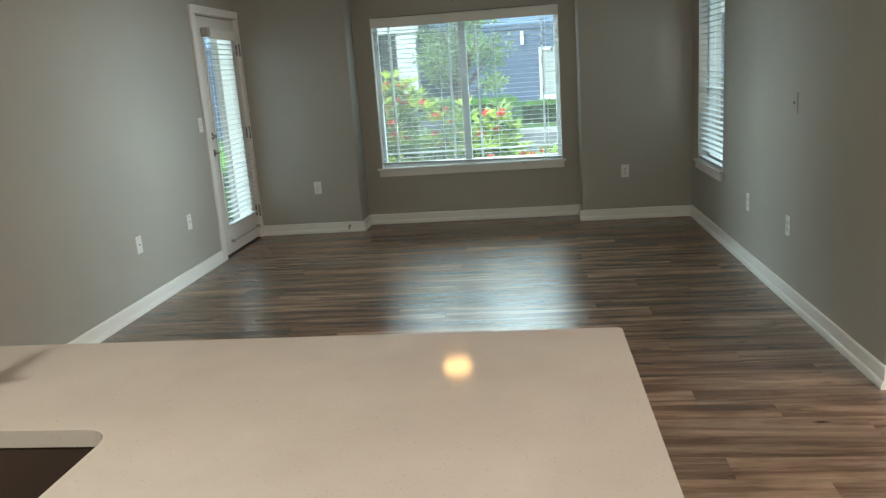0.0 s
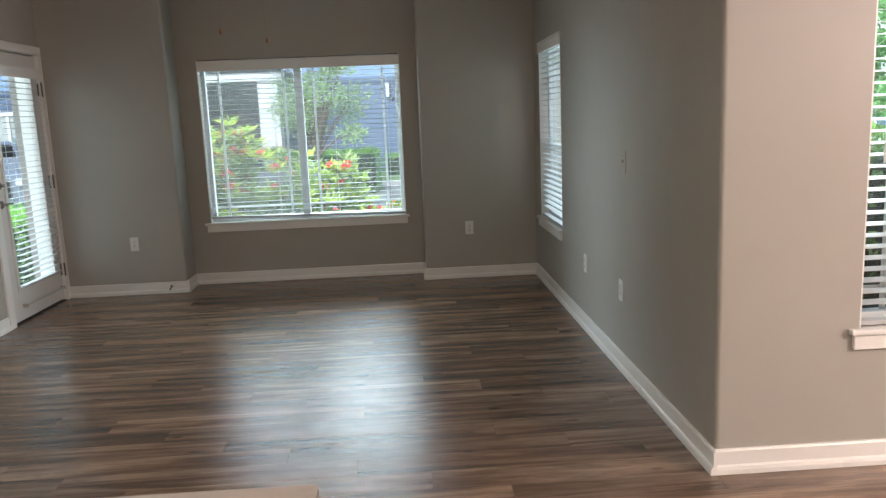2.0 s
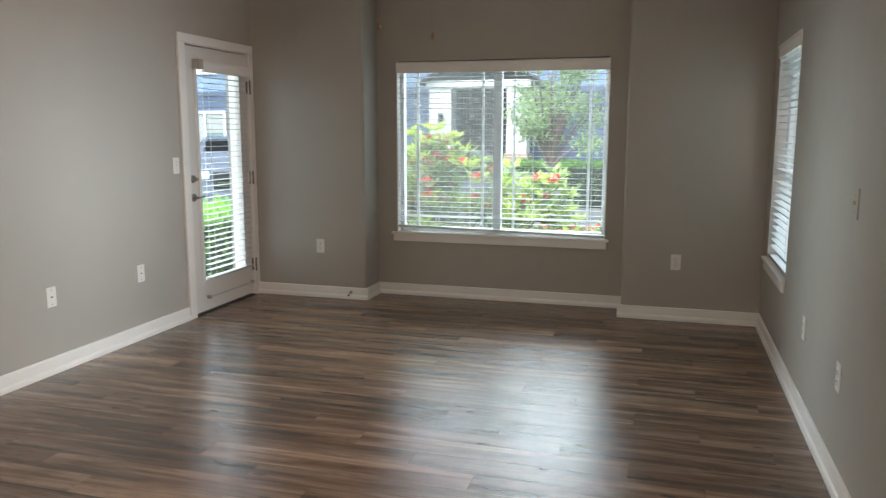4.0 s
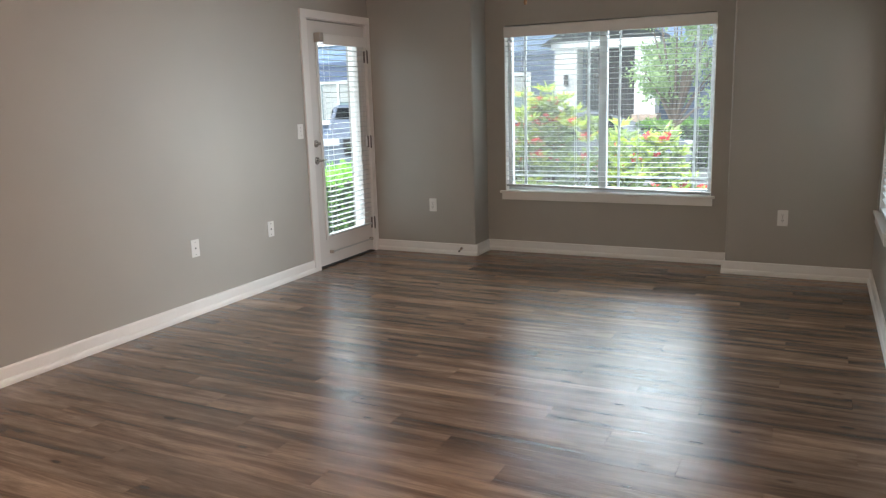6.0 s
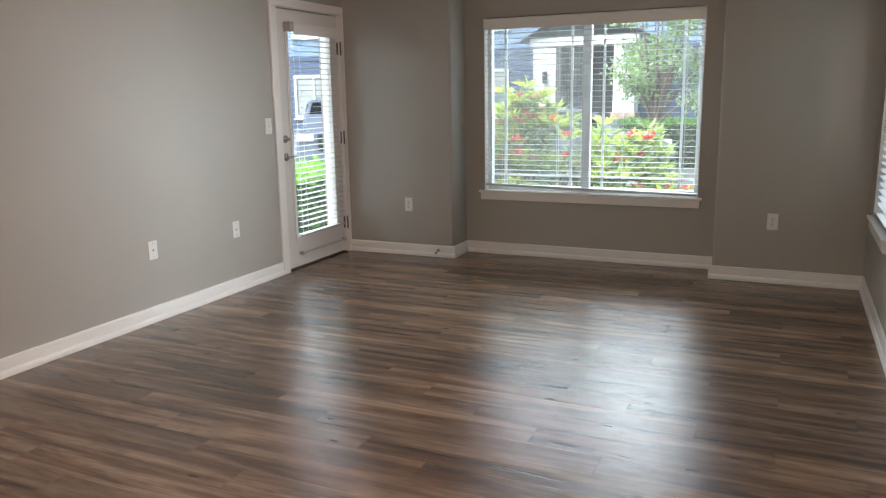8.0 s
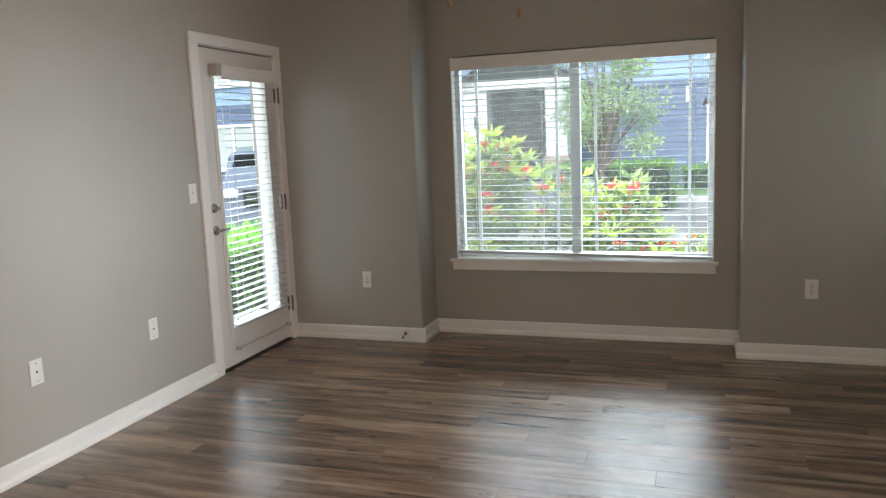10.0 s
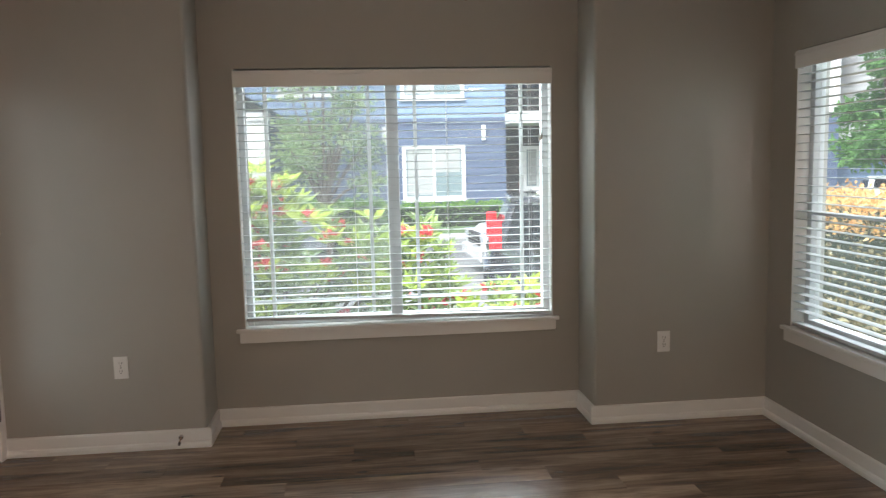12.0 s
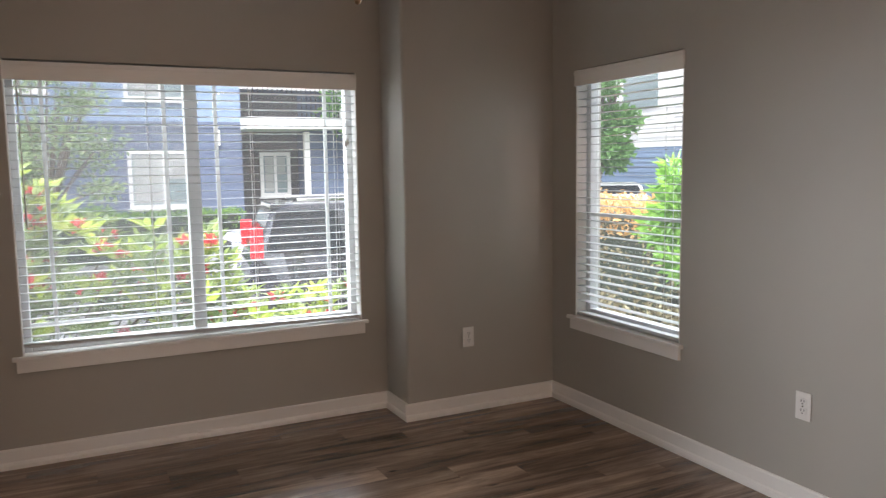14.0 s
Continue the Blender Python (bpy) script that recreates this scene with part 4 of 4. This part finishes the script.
def hedge(label, x0, y0, x1, y1, z1, mats, leaf=0.05, density=420, seed=3, z0=GZ, name="hedge"):
    """A clipped hedge: a near-black box for the shade inside and leaves over its faces, a fresher layer on top."""
    h = thing(name, label, "hedge")
    # solid box, its dark colour standing in for shade between the leaves
    part("inner_shade", box(B(), x0 + 0.08, y0 + 0.08, z0, x1 - 0.08, y1 - 0.08, z1 - 0.08, 0.05), M["core"], h)
    r = np.random.RandomState(seed)
    pts, nr = [], []
    for ax, val, sgn in ((0, x0, -1), (0, x1, 1), (1, y0, -1), (1, y1, 1)):
        a, b = (y0, y1) if ax == 0 else (x0, x1)
        n = int(density * (b - a) * (z1 - z0))
        q = np.zeros((n, 3))
        q[:, ax], q[:, 1 - ax], q[:, 2] = val + r.normal(0, 0.035, n), r.uniform(a, b, n), r.uniform(z0, z1, n)
        m = np.zeros((n, 3))
        m[:, ax], m[:, 2] = sgn, 0.5
        pts.append(q), nr.append(m)
    me = leaf_mesh("leaves", np.concatenate(pts), np.concatenate(nr), leaf, leaf * 0.55, M[mats[0]], seed)
    part("leaves", me, None, h)
    if mats[1] == "leaf_orange":
        z_ = r.uniform(z1 - 0.30, z1, 1800)
        q = np.stack([np.where(r.uniform(0, 1, 1800) < 0.6, x0 - 0.03, r.uniform(x0, x1, 1800)), r.uniform(y0, y1, 1800), z_], 1)
        side = q[:, 0] > x0
        q[side, 1] = y0 - 0.03
        part("upper_growth", leaf_mesh("upper_growth", q, np.tile((-0.6, -0.4, 0.7), (1800, 1)), leaf * 1.3, leaf * 0.7, M[mats[1]], seed + 2), None, h)
    n = int(density * 1.6 * (x1 - x0) * (y1 - y0)) + int(density * 0.3 * (x1 - x0 + y1 - y0))
    q = np.stack([r.uniform(x0 - 0.03, x1 + 0.03, n), r.uniform(y0 - 0.03, y1 + 0.03, n), z1 + r.normal(-0.04, 0.05, n)], 1)
    part("top_leaves", leaf_mesh("top_leaves", q, np.tile((0, 0, 1.0), (n, 1)), leaf * 1.2, leaf * 0.6, M[mats[1]], seed + 1), None, h)
    return h


def tree(label, x, y, base, fork, blobs, per, leaf, mat, seed, trunk=0.07, spread=0.9):
    t = thing("tree", label, "tree")
    r = random.Random(seed)
    tb = B()
    top = Vector((x + r.uniform(-0.1, 0.1), y, fork))
    pts = [Vector((x, y, base)), Vector((x + 0.03, y + 0.02, (base + fork) / 2)), top]
    tube(tb, pts[0], pts[1], trunk, trunk * 0.85, 9), tube(tb, pts[1], pts[2], trunk * 0.85, trunk * 0.7, 9)
    part("trunk", tb, M["bark"], t)
    for bx, by, bz, rx, ry, rz in blobs:
        lb = B()
        mid = top.lerp(Vector((bx, by, bz)), 0.5) + Vector((0, 0, 0.1))
        tube(lb, top, mid, trunk * 0.5, trunk * 0.3, 7), tube(lb, mid, (bx, by, bz), trunk * 0.3, trunk * 0.12, 7)
        for k in range(4):
            tube(lb, (bx, by, bz), (bx + r.uniform(-rx, rx) * 0.8, by + r.uniform(-ry, ry) * 0.8, bz + r.uniform(-rz, rz) * 0.8), trunk * 0.12, trunk * 0.03, 5)
        part("limb", lb, M["bark"], t)
    c, nr = clump_points(blobs, per, seed, 0.25)
    part("crown", leaf_mesh("crown", c, nr, leaf, leaf * 0.5, M[mat], seed, spread), None, t)
    return t


def scatter_blobs(seed, n, x0, x1, y0, y1, z0, z1, r0, r1):
    r = random.Random(seed)
    out = []
    for _ in range(n):
        s = r.uniform(r0, r1)
        u, v, w = r.uniform(-1, 1), r.uniform(-1, 1), r.uniform(-1, 1)
        k = 1 - 0.35 * abs(w)
        out.append(((x0 + x1) / 2 + u * k * (x1 - x0) / 2, (y0 + y1) / 2 + v * k * (y1 - y0) / 2, (z0 + z1) / 2 + w * (z1 - z0) / 2, s, s, s * 0.65))
    return out


tree("slim young tree with airy pale green leaves", -0.15, 17.5, GZ, 0.7, scatter_blobs(4, 26, -1.0, 0.95, 16.7, 18.3, 1.15, 3.6, 0.26, 0.46), 230, 0.10, "leaf_tree", 4)
tree("tall leafy green tree beside the apartment block", 12.9, 20.9, GZ, 1.0, scatter_blobs(8, 30, 12.0, 13.8, 20.2, 22.2, 1.5, 6.2, 0.45, 0.75), 420, 0.20, "leaf_far", 8, 0.16)
tree("leafy green tree behind the side garden", 9.5, 27.0, GZ, 1.2, scatter_blobs(9, 26, 7.8, 11.4, 25.5, 28.4, 1.6, 6.0, 0.6, 1.0), 300, 0.22, "leaf_far", 9, 0.16)
tree("leafy green tree outside the nook window", 8.0, 10.0, GZ, 0.9, scatter_blobs(11, 30, 6.7, 9.4, 9.2, 10.8, 1.2, 4.0, 0.4, 0.65), 330, 0.13, "leaf_far", 11, 0.09)


def rhododendron(label, blobs, tips, seed):
    """Woody shrub: whorls of long leaves at the branch tips, pale new growth on top and red flower trusses."""
    sh = thing("rhododendron", label, "shrub")
    r = np.random.RandomState(seed)
    base = np.array(((min(b[0] for b in blobs) + max(b[0] for b in blobs)) / 2, blobs[0][1], GZ + 0.16))
    c, nr = clump_points(blobs, tips, seed, 0.75)
    c = c + nr * np.abs(r.normal(0, 0.07, (len(c), 1)))
    keep = (c[:, 2] > GZ + 0.2) & ((c[:, 2] > 0.3) | (r.uniform(0, 1, len(c)) < 0.55))
    c, nr = c[keep], nr[keep]
    st = B()
    for k in range(0, len(c), 9):
        tube(st, base + r.normal(0, 0.08, 3) * (1, 1, 0), c[k], 0.012, 0.005, 5)
    part("branches", st, M["bark"], sh)
    whorl = np.repeat(c, 8, 0) + r.normal(0, 0.006, (len(c) * 8, 3))
    ang = np.tile(np.arange(8) * math.pi / 4, len(c)) + np.repeat(r.uniform(0, 6, len(c)), 8)
    out = np.repeat(nr * (0.25, 0.25, 0.2) + (0, 0, 0.5), 8, 0) + np.stack([np.cos(ang), np.sin(ang), np.zeros(len(ang))], 1)
    fresh = np.repeat((nr[:, 2] > 0.25) & (r.uniform(0, 1, len(c)) < 0.62), 8)
    part("old_leaves", leaf_mesh("old_leaves", whorl[~fresh], out[~fresh], 0.14, 0.045, M["leaf_rhodo"], seed, 0.18), None, sh, "dull green leaves")
    part("new_leaves", leaf_mesh("new_leaves", whorl[fresh], out[fresh], 0.15, 0.046, M["leaf_new"], seed + 1, 0.18), None, sh, "yellow-green new leaves")
    pick = [k for k in range(len(c)) if nr[k, 2] > -0.2 and r.uniform() < 0.18]
    for k in pick:
        v = r.normal(0, 1, (26, 3))
        v /= np.linalg.norm(v, axis=1)[:, None]
        v[:, 2] = np.abs(v[:, 2])
        part("flower", leaf_mesh("flower", c[k] + (0, 0, 0.02) + v * 0.030, v, 0.044, 0.034, M["petal"], seed + k, 0.5), None, sh, "red flower truss")
    return sh


LB = [(-0.75, 10.2, 0.55, 0.42, 0.42, 0.62), (-0.45, 10.0, 0.95, 0.40, 0.40, 0.42), (-0.05, 10.1, 0.76, 0.38, 0.40, 0.40), (0.22, 9.9, 0.55, 0.42, 0.42, 0.48), (-0.35, 9.7, 0.35, 0.50, 0.40, 0.50), (0.15, 9.65, 0.15, 0.5, 0.4, 0.45), (-1.2, 10.2, 0.4, 0.45, 0.42, 0.6), (-0.30, 10.0, 1.08, 0.22, 0.22, 0.24), (0.42, 10.0, 0.52, 0.34, 0.36, 0.38), (0.70, 9.9, 0.40, 0.34, 0.36, 0.36)]
rhododendron("tall rhododendron with red flowers and yellow-green new leaves", LB, 58, 21)
RB = [(0.80, 10.1, 0.38, 0.30, 0.34, 0.42), (1.20, 10.0, 0.12, 0.38, 0.36, 0.36), (1.62, 10.1, 0.10, 0.40, 0.38, 0.36), (2.05, 10.1, 0.10, 0.42, 0.38, 0.38), (0.85, 9.7, 0.05, 0.38, 0.34, 0.36), (1.5, 9.65, -0.08, 0.48, 0.34, 0.36), (0.90, 10.1, 0.70, 0.14, 0.14, 0.20)]
rhododendron("low rhododendron with red flowers beside the taller one", RB, 56, 33)
hedge("clipped bright green hedge on the far lawn", -1.7, 21.2, 0.9, 22.6, 0.62, ("leaf_hedge", "leaf_lime"), 0.07, 260, 5)
hedge("low green shrubs under the facing house window", 1.0, 26.3, 4.6, 27.3, 0.25, ("leaf_hedge", "leaf_lime"), 0.08, 160, 6)
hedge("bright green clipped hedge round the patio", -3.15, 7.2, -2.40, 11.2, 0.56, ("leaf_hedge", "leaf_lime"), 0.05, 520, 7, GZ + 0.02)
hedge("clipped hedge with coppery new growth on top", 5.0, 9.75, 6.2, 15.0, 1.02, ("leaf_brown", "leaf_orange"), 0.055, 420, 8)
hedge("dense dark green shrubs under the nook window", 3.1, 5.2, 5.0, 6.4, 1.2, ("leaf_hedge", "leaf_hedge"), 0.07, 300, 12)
ls = thing("garden_shrub", "lush lime-green shrub outside the narrow window", "shrub")
sb = scatter_blobs(14, 18, 4.25, 5.0, 8.35, 9.2, 0.65, 1.35, 0.18, 0.30)
c, nr = clump_points(sb, 230, 14, 0.4)
st = B()
for b in sb:
    tube(st, (4.65, 8.8, GZ), b[:3], 0.02, 0.006, 5)
part("branches", st, M["bark"], ls)
part("leaves", leaf_mesh("leaves", c, nr, 0.13, 0.05, M["leaf_lime"], 14, 0.5), None, ls)
bk = scatter_blobs(15, 12, 3.4, 5.6, 9.2, 10.6, -0.3, 0.25, 0.25, 0.42)
c, nr = clump_points(bk, 220, 15, 0.5)
gs = thing("ground_shrub", "low scrubby brown-green shrubs on the bank", "shrub")
part("leaves", leaf_mesh("leaves", c, nr, 0.08, 0.035, M["leaf_brown"], 15, 0.6), None, gs)

# unseen roof added over the patio to shade the post that carries it, by the patio door
bm = B()
box(bm, -3.3, 4.0, 2.80, XL - 0.181, 8.75, 2.98, 0.01)
setting("patio_shade_roof", bm, M["whitewall"], "unseen white boarded roof, added over the patio for shade", "roof")
pp = thing("porch_post", "pale almond boxed porch post outside the patio door", "post")
part("shaft", box(B(), -1.74, 8.45, GZ + 0.38, -1.60, 8.63, 2.799, 0.008), M["almond"], pp)
part("foot", box(B(), -1.755, 8.435, GZ + 0.381, -1.59, 8.645, GZ + 0.53, 0.008), M["almond"], pp)


# ---- cars ----
def car(label, m, paint, L, W, H, kind):
    """Nose towards +x, wheels on z = 0."""
    c = thing("car", label, "car", m, group="parked cars")
    belt, roof, sill = H * 0.56, H, 0.24
    w = W / 2
    if kind == "suv":
        prof = [(-0.5, 0.30), (-0.5, 0.46), (-0.485, 0.56), (-0.44, 0.90), (-0.39, 0.985), (-0.1, 1.0), (0.10, 0.97), (0.26, 0.62), (0.44, 0.54), (0.495, 0.44), (0.5, 0.28)]
    elif kind == "pickup":
        prof = [(-0.5, 0.34), (-0.5, 0.58), (-0.12, 0.58), (-0.11, 0.94), (-0.05, 1.0), (0.08, 0.98), (0.18, 0.73), (0.43, 0.70), (0.485, 0.65), (0.5, 0.30)]
    else:
        prof = [(-0.5, 0.30), (-0.5, 0.52), (-0.47, 0.62), (-0.34, 0.66), (-0.18, 0.96), (-0.05, 1.0), (0.06, 0.97), (0.24, 0.64), (0.44, 0.55), (0.495, 0.42), (0.5, 0.26)]
    prof = [(x * L, z * H) for x, z in prof]
    front, rear, rad = 0.31 * L, -0.30 * L, 0.33 if kind != "sedan" else 0.31
    under = []
    for cx in (front, rear):
        under += [(cx + (rad + 0.05) * math.cos(radians(a)), 0.16 + (rad + 0.05) * max(0.15, math.sin(radians(a)))) for a in range(0, 181, 30)]
    loop = prof + [(0.48 * L, 0.2)] + under + [(-0.48 * L, 0.22)]

    def half(z):
        return w * (1 - 0.20 * max(0, (z - belt) / (roof - belt)) - 0.04 * max(0, (0.45 - z) / 0.45))

    bm = B()
    rows = []
    for s, k in ((-1, 0.0), (-0.93, 1.0), (0.93, 1.0), (1, 0.0)):
        rows.append([bm.verts.new((x * (1 if k else 0.985), s * half(z), z if k else z - 0.012 * (z > belt))) for x, z in loop])
    for a, b in zip(rows, rows[1:]):
        for k in range(len(loop)):
            j = (k + 1) % len(loop)
            bm.faces.new((a[k], a[j], b[j], b[k]))
    bm.faces.new(rows[0]), bm.faces.new(rows[-1])
    bmesh.ops.triangulate(bm, faces=[f for f in bm.faces if len(f.verts) > 4])
    part("body", bm, paint, c)
    tops = {"suv": (-0.483, -0.425, 0.112, 0.275), "pickup": (-0.113, -0.108, 0.095, 0.215), "sedan": (-0.345, -0.195, 0.075, 0.235)}[kind]
    zb, zt = belt + 0.03, roof - 0.09
    cuts = [0.0, 0.34, 0.68, 1.0] if kind == "suv" else [0.0, 0.5, 1.0]
    for s in (-1, 1):
        for u0, u1 in zip(cuts, cuts[1:]):
            g = B()
            q = []
            for u, z in ((u0 + 0.02, zb), (u1 - 0.02, zb), (u1 - 0.02, zt), (u0 + 0.02, zt)):
                f = (z - belt) / (roof - belt)
                x = ((tops[0] + 0.015) * (1 - f) + tops[1] * f) * L * (1 - u) + ((tops[3] - 0.02) * (1 - f) + tops[2] * f) * L * u
                q.append(g.verts.new((x, s * (half(z) + 0.006), z)))
            g.faces.new(q)
            bmesh.ops.solidify(g, geom=g.faces, thickness=0.008)
            part("side_window", g, M["carglass"], c)
    for xb, xt, sg in ((tops[3], tops[2], 1), (tops[0], tops[1], -1)):
        g = B()
        q = [g.verts.new((xb * L + sg * 0.015, -half(zb) * 0.9, zb)), g.verts.new((xb * L + sg * 0.015, half(zb) * 0.9, zb)), g.verts.new((xt * L + sg * 0.02, half(zt) * 0.86, zt + 0.03)), g.verts.new((xt * L + sg * 0.02, -half(zt) * 0.86, zt + 0.03))]
        g.faces.new(q)
        bmesh.ops.solidify(g, geom=g.faces, thickness=0.02)
        part("windshield" if sg > 0 else "rear_window", g, M["carglass"], c)
    for cx in (front, rear):
        for s in (-1, 1):
            t = part("wheel", lathe(B(), [(0.19, -0.10), (rad - 0.02, -0.10), (rad, -0.07), (rad, 0.07), (rad - 0.02, 0.10), (0.19, 0.10)], 24), M["tyre"], c, at=pose(cx, s * (w - 0.11), rad, 90, 0, 0))
            part("rim", lathe(B(), [(0.0, -0.085), (0.05, -0.095), (0.19, -0.08), (0.19, 0.08), (0.05, 0.095), (0.0, 0.085)], 16), M["rim"], t)
    nz0, nz1 = (0.45, 0.63) if kind == "pickup" else (0.36, 0.50)
    for s in (-1, 1):
        part("headlight", box(B(), 0.445 * L, s * w * 0.74 - 0.17, (nz1 - 0.075) * H, 0.502 * L, s * w * 0.74 + 0.17, (nz1 + 0.01) * H, 0.03), M["clearlens"], c)
        if kind == "suv":
            part("tail_light", box(B(), -0.497 * L, s * (w - 0.025) - 0.030, 0.53 * H, -0.462 * L, s * (w - 0.025) + 0.040, 0.80 * H, 0.025), M["redlens"], c, "tall red tail light")
        else:
            part("tail_light", box(B(), -0.502 * L, s * w * 0.94 - 0.01, 0.47 * H, -0.478 * L, s * w * 0.94 + 0.058, 0.58 * H, 0.02), M["redlens"], c, "red tail light")
        part("mirror", box(B(), 0.15 * L, s * (w + 0.10) - 0.09, belt + 0.02, 0.15 * L + 0.10, s * (w + 0.10) + 0.09, belt + 0.17, 0.03), paint, c)
    part("grille", box(B(), 0.485 * L, -0.46, nz0 * H, 0.503 * L, 0.46, nz1 * H, 0.015), M["tyre"], c)
    for k in range(3):
        part("grille_bar", box(B(), 0.503 * L, -0.40, (nz0 + 0.025 + 0.04 * k) * H, 0.509 * L, 0.40, (nz0 + 0.037 + 0.04 * k) * H), M["chrome"], c)
    part("front_bumper", box(B(), 0.47 * L, -w * 0.94, 0.20 * H, 0.515 * L, w * 0.94, (nz0 - 0.03) * H, 0.03), paint, c)
    part("rear_bumper", box(B(), -0.515 * L, -w * 0.94, 0.24 * H, -0.47 * L, w * 0.94, 0.38 * H, 0.03), paint, c)
    part("number_plate", box(B(), 0.516 * L, -0.15, 0.24 * H, 0.519 * L, 0.15, 0.31 * H), M["whitewall"], c)
    if kind == "suv":
        for s in (-1, 1):
            part("roof_rail", box(B(), -0.36 * L, s * half(roof) * 0.86 - 0.02, roof + 0.005, 0.04 * L, s * half(roof) * 0.86 + 0.02, roof + 0.055, 0.01), M["chrome"], c)
        part("spoiler", box(B(), -0.435 * L, -w * 0.72, roof - 0.085, -0.37 * L, w * 0.72, roof - 0.005, 0.02), paint, c)
    return c


def car_paint(name, color, metal_=0.3):
    m, nt, b = nodes_of(name, 0.24, metal_, color)
    b.inputs["Coat Weight"].default_value = 0.8
    b.inputs["Coat Roughness"].default_value = 0.06
    v = coords(nt)
    nt.links.new(ramp_of(nt, noise_of(nt, v, 3, 3).outputs["Fac"], [(0.3, [c * 0.9 for c in color]), (0.7, color)]).outputs[0], b.inputs["Base Color"])
    return m


car("dark grey sport utility car with tall red tail lights", pose(4.47, 14.58, GZ, 0, 0, -8), car_paint("charcoal_car_paint", (0.022, 0.024, 0.03)), 4.6, 1.85, 1.46, "suv")
car("white sedan parked behind the dark car", pose(4.6, 17.4, GZ, 0, 0, 183), car_paint("white_car_paint", (0.78, 0.78, 0.78), 0.0), 4.5, 1.8, 1.46, "sedan")
car("silver sedan parked by the entry", pose(-2.6, 20.3, GZ, 0, 0, 15), car_paint("silver_car_paint", (0.30, 0.32, 0.35), 0.4), 4.5, 1.8, 1.46, "sedan")
car("silver pickup truck parked nose towards the patio", pose(-7.0, 17.4, GZ, 0, 0, -60), car_paint("silver_blue_car_paint", (0.20, 0.23, 0.28), 0.4), 5.3, 1.9, 1.74, "pickup")
car("white car far off beside the coppery hedge", pose(11.9, 19.4, GZ, 0, 0, 60), car_paint("white_far_car_paint", (0.75, 0.76, 0.76), 0.0), 4.4, 1.8, 1.45, "sedan")

# ---- floor planks, laid along x in staggered rows ----
PW, PL = 0.1515, 1.22


def plank_mesh(length):
    bm = B()
    box(bm, 0.0002, 0.0002, -0.0075, length - 0.0002, PW - 0.0002, 0.0)
    top = [e for e in bm.edges if all(v.co.z > -0.001 for v in e.verts)]
    bmesh.ops.bevel(bm, geom=top, offset=0.0007, segments=1, affect='EDGES')
    return mesh_of("plank", bm, M["plank"])


plank_cache = {}
rest = B()
y, row = 3.976 - 37 * PW, -37
while y < YB - 0.01:
    x0, x1 = XL, (EAST if y + PW <= YN else XR)
    # each row steps back a quarter of a plank
    x = 1.305 - 0.305 * row
    x -= math.ceil((x - x0) / PL) * PL
    while x < x1:
        a, b = max(x, x0), min(x + PL, x1)
        if b - a > 0.02:
            if y > 2.3 and a < 3.4:
                key = round(b - a, 2)
                if key not in plank_cache:
                    plank_cache[key] = plank_mesh(b - a)
                part("plank", plank_cache[key], None, floor, at=pose(a, y, 0))
            else:
                box(rest, a + 0.0002, y + 0.0002, -0.0075, b - 0.0002, y + PW - 0.0002, 0.0)
        x += PL
    if y < YN < y + PW:
        # the last, ripped row of the dining nook
        for k in range(3):
            box(rest, XR + 0.001 + k * PL, y + 0.0002, -0.0075, min(XR + (k + 1) * PL, EAST) - 0.0002, YN - 0.0005, 0.0)
    y, row = y + PW, row + 1
tagged(part("planks", rest, M["plank"], floor), kind="stuff")
